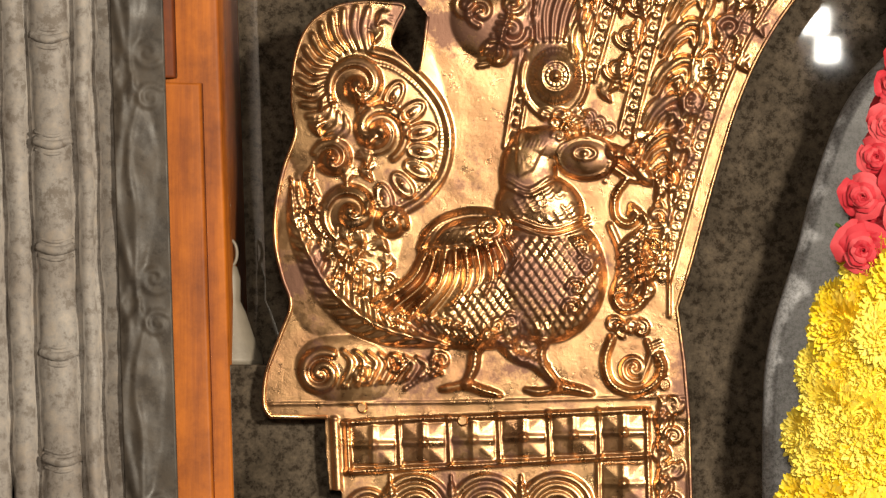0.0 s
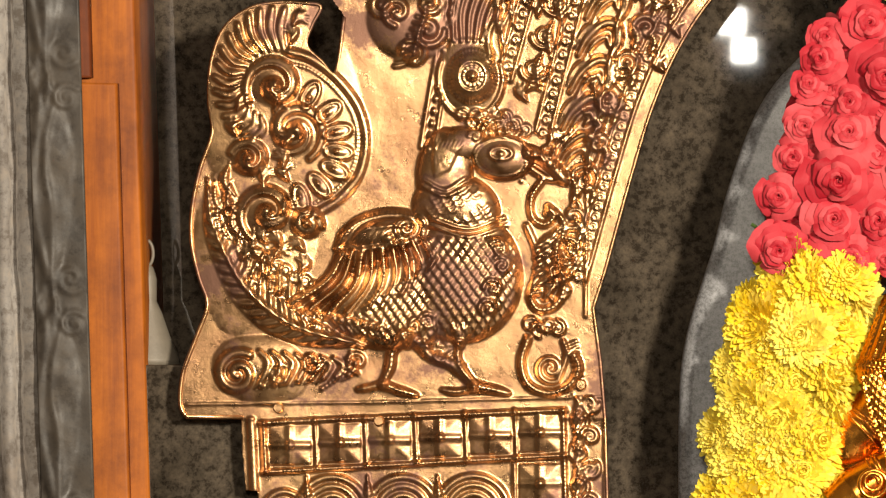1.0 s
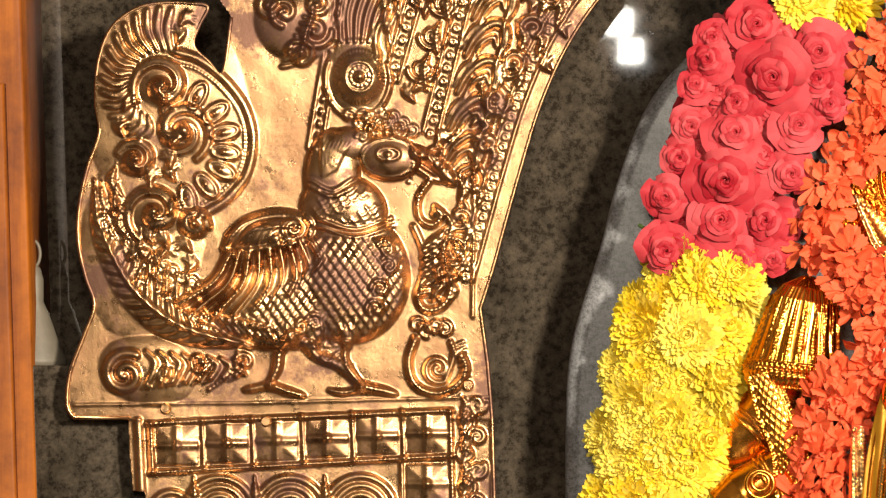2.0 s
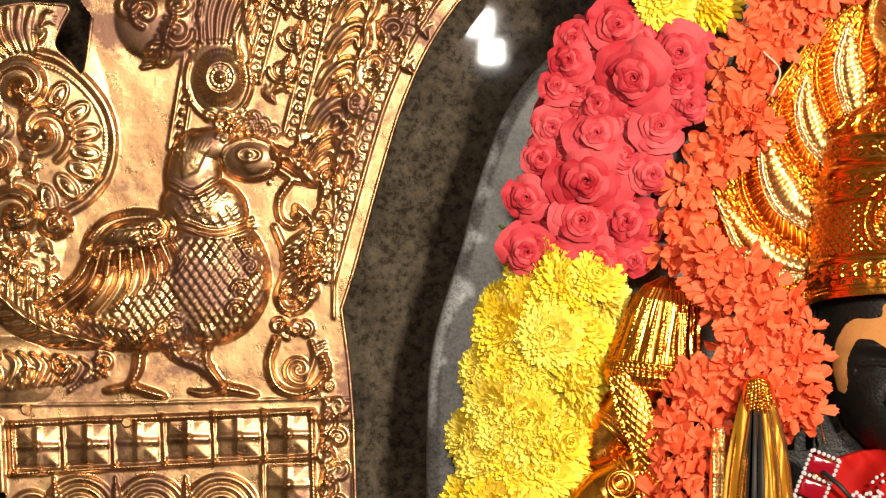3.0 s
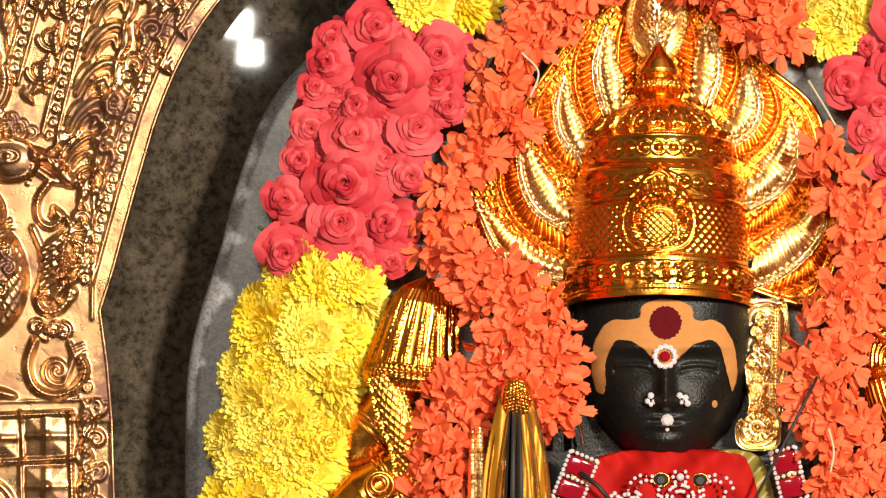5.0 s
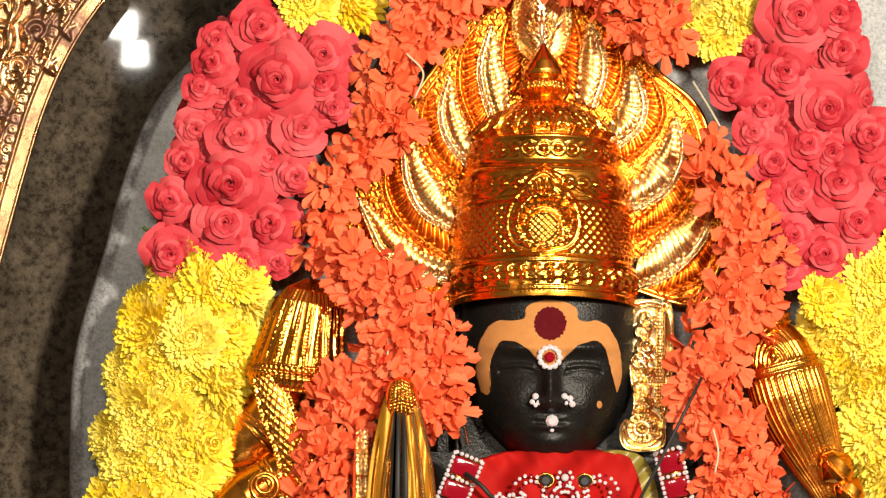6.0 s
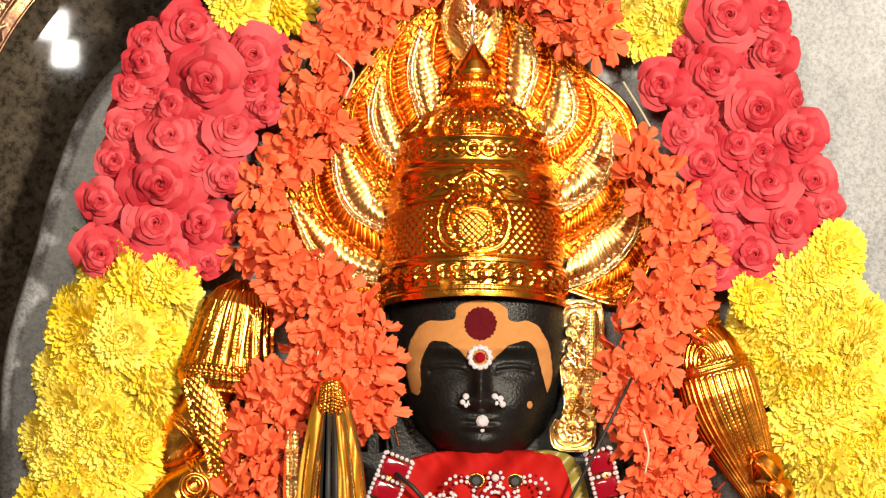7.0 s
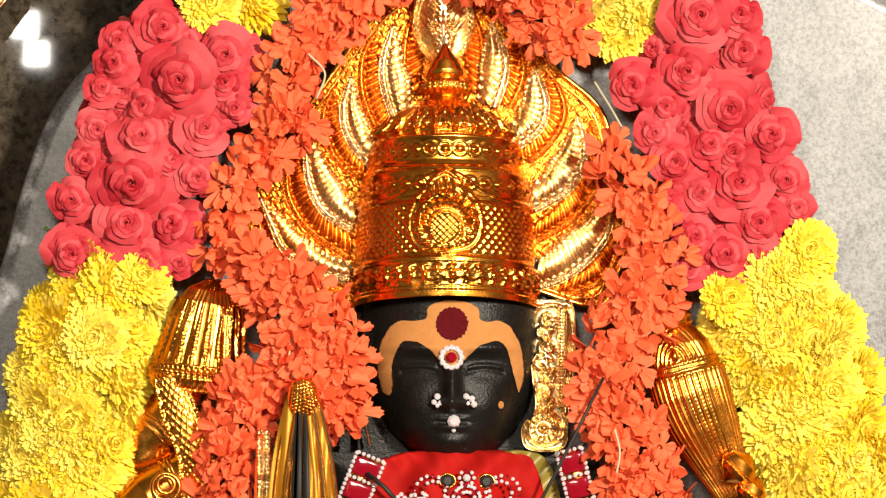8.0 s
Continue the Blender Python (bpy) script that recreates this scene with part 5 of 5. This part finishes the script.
for a, b, rad, many, lo, hi in ((826, 846, 13, 8, 0, 5.5), (764, 872, 30, 12, 2.6, 6.6), (890, 872, 30, 12, 2.8, 6.8), (768, 872, 20, 9, 2.6, 6.6), (886, 872, 20, 9, 2.8, 6.8), (826, 884, 24, 14, 3.1, 6.3), (826, 886, 15, 9, 3.1, 6.3)):
    for k, q in enumerate(np.linspace(lo, hi, many)):
        pink = k % 4 == 2
        gem("pink_stone" if pink else "white_stone", a + rad * math.cos(q), b + rad * math.sin(q), -0.066, 3.7, RUBY if pink else DIAMOND, pendant, 6)
gem("white_stone", 826, 846, -0.067, 7, DIAMOND, pendant, 8)
for k in range(12):
    gem("white_stone", 704 + 6 * k, 880 - 5 * math.sin(1.7 * k), -0.064, 4.2, DIAMOND, pendant, 6)
tagged(part("black_cord", tube("black_cord", [spot(a, b, y) for a, b, y in ((1068, 668, -0.075), (1030, 745, -0.08), (990, 825, -0.08), (955, 890, -0.075), (930, 960, -0.07))], 2.8 * UNIT, 8), BLACK), "thin black cord slung across the orange flowers", "cord")
tagged(part("black_cord", tube("black_cord", [spot(a, b, y) for a, b, y in ((650, 838, -0.058), (680, 862, -0.064), (705, 890, -0.064))], 4 * UNIT, 8), BLACK), "short thin black cord on the red cloth", "cord")

# ---- flowers ----
def petal_patch(bm, base, out, up, side, length, width, curl, cup, nu=4, nv=4, tip=0.55, ruffle=0.0, phase=0.0):
    """One petal: a cupped, curling blade growing from base."""
    grid = []
    for j in range(nv + 1):
        v = j / nv
        bendy = curl * v
        c = curl if abs(curl) > 0.02 else 0.02
        mid = base + length * (out * (math.sin(c * v) / c) + up * ((1 - math.cos(c * v)) / c))
        nrm = (up * math.cos(bendy) - out * math.sin(bendy))
        w = width * (0.35 + 0.65 * math.sin(math.pi * min(1.0, 0.12 + v * tip * 1.1)))
        if j == nv:
            w *= 0.7
        row = []
        for i in range(nu + 1):
            u = 2 * i / nu - 1
            row.append(bm.verts.new(mid + side * (w * u) + nrm * (cup * width * u * u + ruffle * width * math.sin(3.1 * u * 2 + phase) * v) - out * (0.10 * length * u * u * v)))
        grid.append(row)
    for j in range(nv):
        for i in range(nu):
            bm.faces.new((grid[j][i], grid[j][i + 1], grid[j + 1][i + 1], grid[j + 1][i])).smooth = True


def rose_mesh(seed):
    """An open rose of radius 1 that faces +z: cups of broad petals wound round a tight heart."""
    rr = random.Random(seed)
    bm = bmesh.new()
    count = 22
    wide = rr.uniform(0.92, 1.08)
    for k in range(count):
        f = k / (count - 1)
        q = k * 2.2 + rr.uniform(-0.3, 0.3)
        rad = 0.035 + 0.40 * f + 0.26 * f ** 3
        reach = 1.9 - 0.85 * f
        rim = 0.20 + 0.30 * math.sin(math.pi * min(1.0, f * 1.05 + 0.12)) - 0.18 * f ** 2 + rr.uniform(-0.04, 0.04)
        deep = rim - 0.42 - 0.10 * f
        roll = (0.010 + 0.11 * f ** 1.6) * rr.uniform(0.7, 1.3)
        slant = 0.04 + 0.30 * f ** 1.5
        tear, bow = rr.uniform(-0.12, 0.12), rr.uniform(0, 6.28)
        nu, nv = 12, 8
        grid = []
        for j in range(nv + 1):
            v = j / nv
            row = []
            for i in range(nu + 1):
                u = 2 * i / nu - 1
                edge = abs(u) ** 3
                lip = max(0.0, v - 0.62) / 0.38
                r2 = rad * wide * (0.62 + 0.38 * v) + slant * (v - 0.6) + roll * lip ** 1.6 * (1 - 0.55 * edge)
                r2 += 0.03 * (1 - f) * u - 0.02 * math.cos(2 * u + bow) * f
                h = deep + (rim - deep) * math.sin(min(1.0, v / 0.72) * math.pi / 2) - roll * 0.55 * lip ** 2.2 - (0.10 + 0.16 * f) * edge * v + tear * u * v * 0.6
                ww = (0.022 * math.sin(5 * u + 3 * k) + 0.012 * math.sin(11 * u + 5 * k)) * v * v * (0.4 + f)
                p = q + u * reach * (0.72 + 0.28 * math.sin(math.pi * min(0.8, 0.25 + v * 0.5)))
                row.append(bm.verts.new(((r2 + ww) * math.cos(p), (r2 + ww) * math.sin(p), h + ww)))
            grid.append(row)
        for j in range(nv):
            for i in range(nu):
                bm.faces.new((grid[j][i], grid[j][i + 1], grid[j + 1][i + 1], grid[j + 1][i])).smooth = True
    me = bpy.data.meshes.new("rose")
    bm.to_mesh(me)
    bm.free()
    me.materials.append(ROSE)
    return me


def mum_mesh(seed):
    """A cushion chrysanthemum of radius 1 that faces +z: short petals all over a low dome."""
    rr = random.Random(seed)
    bm = bmesh.new()
    count = 240
    for k in range(count):
        f = (k + 0.5) / count
        q = k * 2.39996
        polar = 1.62 * f ** 0.62
        out = Vector((math.cos(q), math.sin(q), 0))
        z = Vector((0, 0, 1))
        d = out * math.sin(polar) + z * math.cos(polar)
        n = z * math.sin(polar) - out * math.cos(polar)
        d = (d + n * rr.uniform(-0.12, 0.30) + out.cross(z) * rr.uniform(-0.18, 0.18)).normalized()
        side = d.cross(n).normalized()
        n = side.cross(d)
        base = Vector((out.x * 0.48 * math.sin(polar), out.y * 0.48 * math.sin(polar), 0.34 * math.cos(polar) - 0.1))
        length = (0.26 + 0.26 * min(1, f * 1.6)) * rr.uniform(0.85, 1.15)
        petal_patch(bm, base, d, n, side, length, 0.075 + 0.045 * f, rr.uniform(-0.2, 0.25), 0.22, 2, 3, 0.62)
    bmesh.ops.create_uvsphere(bm, u_segments=12, v_segments=6, radius=1.0, matrix=Matrix.LocRotScale((0, 0, -0.06), None, (0.60, 0.60, 0.44)))
    me = bpy.data.meshes.new("chrysanthemum")
    bm.to_mesh(me)
    bm.free()
    me.materials.append(YELLOW)
    return me


def cross_mesh(seed):
    """A crossandra floret of radius 1 that faces +z: a fan of ruffled wedge-shaped lobes."""
    rr = random.Random(seed)
    bm = bmesh.new()
    nz = Vector((rr.uniform(-0.6, 0.6), rr.uniform(-0.6, 0.6), 1)).normalized()
    e1 = nz.orthogonal().normalized()
    e2 = nz.cross(e1)
    many = rr.choice((5, 5, 6))
    root = bm.verts.new((0, 0, 0))
    for k in range(many):
        q = (k - many / 2) * 0.92 + rr.uniform(-0.25, 0.25)
        out = e1 * math.cos(q) + e2 * math.sin(q)
        lift = (out + nz * rr.uniform(0.1, 0.9)).normalized()
        up = (nz - lift * nz.dot(lift)).normalized()
        side = lift.cross(up)
        length, width = rr.uniform(1.05, 1.5), rr.uniform(0.27, 0.38)
        curl, ph = rr.uniform(-1.1, 0.5), rr.uniform(0, 6)
        grid = []
        for j in range(6):
            v = j / 5
            mid = lift * (length * math.sin(curl * v) / curl) + up * (length * (1 - math.cos(curl * v)) / curl)
            nrm = up * math.cos(curl * v) - lift * math.sin(curl * v)
            w = width * (0.18 + 0.95 * v ** 0.8 - 0.25 * max(0, v - 0.75) * 2)
            grid.append([bm.verts.new(mid + side * (w * u) + nrm * (0.16 * width * math.sin(4.2 * u + ph) * v + 0.28 * width * u * u) - lift * (0.17 * length * u * u * v * v + 0.05 * length * v * v * math.cos(9 * u + ph)))
                         for u in (-1, -0.66, -0.33, 0, 0.33, 0.66, 1)])
        for v0, v1 in zip(grid[1], grid[1][1:]):
            bm.faces.new((root, v0, v1)).smooth = True
        for v0 in grid[0]:
            bm.verts.remove(v0)
        for j in range(1, 5):
            for i in range(6):
                bm.faces.new((grid[j][i], grid[j][i + 1], grid[j + 1][i + 1], grid[j + 1][i])).smooth = True
    me = bpy.data.meshes.new("crossandra")
    bm.to_mesh(me)
    bm.free()
    me.materials.append(ORANGE)
    return me


ROSES, MUMS, SPRIGS = [rose_mesh(s) for s in range(5)], [mum_mesh(s) for s in range(3)], [cross_mesh(s) for s in range(8)]
rf = random.Random(11)


def flower(name, data, a, b, y, radius, parent, face=(0, 0), thick=1.0):
    """A flower that looks out of the garland towards the front; face: degrees it turns aside and up."""
    ob = new(name, data)
    m = Matrix.Translation(spot(a, b, y)) @ pose(0, 0, 0, 90 + face[1], 0, face[0]) @ pose(0, 0, 0, 0, 0, rf.uniform(0, 360)) @ Matrix.Diagonal((radius * UNIT, radius * UNIT, radius * UNIT * thick, 1))
    ob.parent = parent
    ob.matrix_parent_inverse = Matrix.Translation(parent.location).inverted()
    ob.matrix_basis = m
    return ob


def strand(parent, line, widths, y, mat=STRING, core=0.72):
    pts = [spot(a, b, y + 0.012) for a, b in line]
    w = np.interp(np.linspace(0, 1, len(pts)), np.linspace(0, 1, len(widths)), widths)
    under(part("garland_core", tube("garland_core", pts, 0.01, 12, 0.62, radii=w * core * UNIT), mat), parent)


def bank(parent, line, widths, y, gap, radius, meshes, name, bulge, thick=0.9, jitter=0.25, clip=None):
    """Covers a garland's round front with flowers in staggered rows."""
    line = smooth_line(line, 200)
    run = np.r_[0, np.cumsum(np.hypot(*np.diff(line, axis=0).T))]
    d = np.gradient(line, axis=0)
    d /= np.hypot(*d.T)[:, None]
    s, k = 0.0, 0
    while s < run[-1]:
        i = np.searchsorted(run, s)
        w = np.interp(s / run[-1], np.linspace(0, 1, len(widths)), widths)
        n = max(2, round(2 * w / gap))
        for j in range(n):
            e = (j + 0.5 + 0.5 * (k % 2) - 0.25) / n * 2 - 1 + rf.uniform(-jitter, jitter) / n
            e = max(-0.96, min(0.96, e))
            o = rf.uniform(-jitter, jitter) * gap
            a, b = line[i, 0] - d[i, 1] * w * e * 0.88 + d[i, 0] * o, line[i, 1] + d[i, 0] * w * e * 0.88 + d[i, 1] * o
            if clip and not clip(a, b):
                continue
            depth = y - bulge * w * UNIT * math.sqrt(max(0, 1 - e * e)) + rf.uniform(-0.002, 0.002)
            flower(name, rf.choice(meshes), a, b, depth, radius * rf.uniform(0.85, 1.15), parent, (math.copysign(min(60, abs(e) * 55), d[i, 1] * -e if True else e) + rf.uniform(-12, 12), rf.uniform(-16, 10)), thick)
        s += gap * 0.84
        k += 1


def rose_at(parent, places, y):
    for a, b, rad in places:
        flower("rose", rf.choice(ROSES), a, b, y - 0.010 - 0.00012 * rad + rf.uniform(-0.003, 0.003), rad * (1.22 if rad < 60 else 1.10), parent, (rf.uniform(-14, 14), rf.uniform(-16, 12)), 0.9)


GY = -0.004
lg = thing("flower_garland", spot(200, 1300, GY), "thick garland of pink-red roses between banks of yellow chrysanthemums", "garland", "shoulder garlands")
left_line = [(395, -110), (350, 10), (300, 130), (255, 250), (215, 370), (185, 470), (160, 590), (135, 720), (118, 882), (110, 1000), (110, 1120)]
strand(lg, smooth_line(left_line, 60), [122, 122, 125, 125, 122, 122, 124, 124, 124, 122], GY)
bank(lg, [(395, -135), (380, -80), (362, -22)], [122, 122, 118], GY, 70, 62, MUMS, "chrysanthemum", 0.62)
bank(lg, [(182, 498), (160, 590), (135, 720), (118, 882), (112, 990)], [122, 124, 126, 126, 126], GY, 70, 64, MUMS, "chrysanthemum", 0.62)
flower("chrysanthemum", MUMS[0], 252, 490, GY - 0.036, 52, lg, (10, -10), 0.9)
flower("chrysanthemum", MUMS[1], 168, 600, GY - 0.042, 62, lg, (-5, -5), 0.9)
rose_at(lg, [(285, 48, 52), (212, 72, 34), (205, 112, 42), (400, 95, 60), (322, 138, 80), (182, 158, 34), (256, 188, 46), (362, 232, 48), (420, 190, 38), (250, 245, 64), (172, 228, 36), (152, 285, 38), (234, 322, 84), (348, 312, 44), (222, 398, 64), (308, 400, 54), (128, 352, 40), (128, 448, 50), (186, 452, 34), (318, 462, 34), (262, 462, 40), (400, 150, 44), (300, 285, 44)], GY - 0.018)
bank(lg, [(318, 75), (290, 150), (252, 260), (215, 370), (190, 460)], [115, 120, 122, 120, 118], GY + 0.002, 44, 48, ROSES, "rose", 0.60)
rg = thing("flower_garland", spot(1500, 1300, GY), "thick garland of pink-red roses between banks of yellow chrysanthemums", "garland", "shoulder garlands")
right_line = [(1090, -130), (1150, -20), (1215, 90), (1270, 230), (1310, 350), (1345, 460), (1385, 570), (1425, 690), (1470, 820), (1500, 960), (1520, 1120)]
strand(rg, smooth_line(right_line, 60), [100, 110, 118, 120, 120, 118, 122, 124, 126, 126], GY)
bank(rg, [(1075, -80), (1105, 10), (1122, 80)], [70, 66, 50], GY, 70, 62, MUMS, "chrysanthemum", 0.62)
bank(rg, [(1352, 492), (1385, 575), (1425, 690), (1470, 820), (1496, 950)], [122, 124, 126, 128, 128], GY, 70, 64, MUMS, "chrysanthemum", 0.62)
for a, b in ((1430, 440), (1400, 480), (1290, 525)):
    flower("chrysanthemum", rf.choice(MUMS), a, b, GY - 0.034, 54, rg, (10, 0), 0.9)
rose_at(rg, [(1240, 28, 70), (1310, 30, 40), (1218, 128, 60), (1318, 92, 46), (1122, 152, 48), (1285, 190, 56), (1160, 232, 40), (1258, 258, 38), (1365, 238, 48), (1190, 285, 46), (1312, 328, 70), (1390, 318, 42), (1240, 345, 48), (1188, 368, 36), (1345, 395, 48), (1410, 368, 34), (1285, 455, 56), (1232, 418, 42), (1350, 445, 34), (1222, 478, 36), (1178, 190, 36), (1300, 275, 40)], GY - 0.018)
bank(rg, [(1205, 60), (1245, 170), (1290, 300), (1325, 400), (1330, 460)], [95, 112, 114, 112, 80], GY + 0.002, 44, 48, ROSES, "rose", 0.60)
for a, b, turn in ((188, 116, 20), (92, 412, 35), (165, 362, 10), (146, 356, 8), (232, 200, 200)):
    tip = [spot(a + 16 * math.cos(radians(turn)) * s, b + 16 * math.sin(radians(turn)) * s, GY - 0.02) for s in (-1, 0, 1)]
    under(part("stem_end", tube("stem_end", tip, 3.4 * UNIT, 6), LEAF, label="cut green stem end"), lg)

og = thing("orange_garland", spot(500, 1300, -0.05), "loose garland of bright orange crossandra flowers beside the golden arm casing", "garland", "orange garlands")
og_right = thing("orange_garland", spot(1100, 1300, -0.05), "loose garland of bright orange crossandra flowers beside the golden mace", "garland", "orange garlands")
runs = [(og, [(790, -75), (690, -60), (610, 0), (545, 75), (505, 150), (520, 215)], [56, 58, 60, 56, 50, 44], -0.040),
        (og, [(520, 200), (470, 275), (415, 350), (395, 410), (425, 470)], [42, 40, 34, 34, 36], -0.040),
        (og, [(425, 470), (490, 505), (540, 560), (570, 640), (588, 720), (612, 765)], [46, 70, 86, 92, 76, 36], -0.062),
        (og, [(520, 640), (450, 700), (412, 770), (400, 850), (395, 960)], [54, 66, 54, 48, 48], -0.060),
        (og_right, [(780, -80), (890, -60), (950, -5), (985, 55), (1000, 105)], [40, 56, 70, 68, 46], -0.044),
        (og_right, [(1078, 268), (1105, 330), (1145, 400), (1165, 470), (1140, 540)], [36, 44, 46, 52, 50], -0.046),
        (og_right, [(1150, 520), (1100, 590), (1075, 680), (1100, 770), (1140, 850), (1170, 960)], [52, 66, 62, 66, 80, 80], -0.052)]
for owner, line, widths, y in runs:
    strand(owner, smooth_line(line, 40), widths, y, core=0.5)
    bank(owner, line, widths, y, 30, 33, SPRIGS, "crossandra", 0.5, 0.9, 0.5)
for pts in ([(545, 95), (575, 130), (560, 175)], [(516, 600), (511, 640), (519, 668)], [(1052, 145), (1080, 190), (1100, 225)], [(1088, 760), (1097, 800), (1091, 838)]):
    tagged(under(part("twine", tube("twine", [spot(a, b, -0.080 if b > 300 else -0.058) for a, b in smooth_line(pts, 16)], 2.0 * UNIT, 6), TWINE), og))
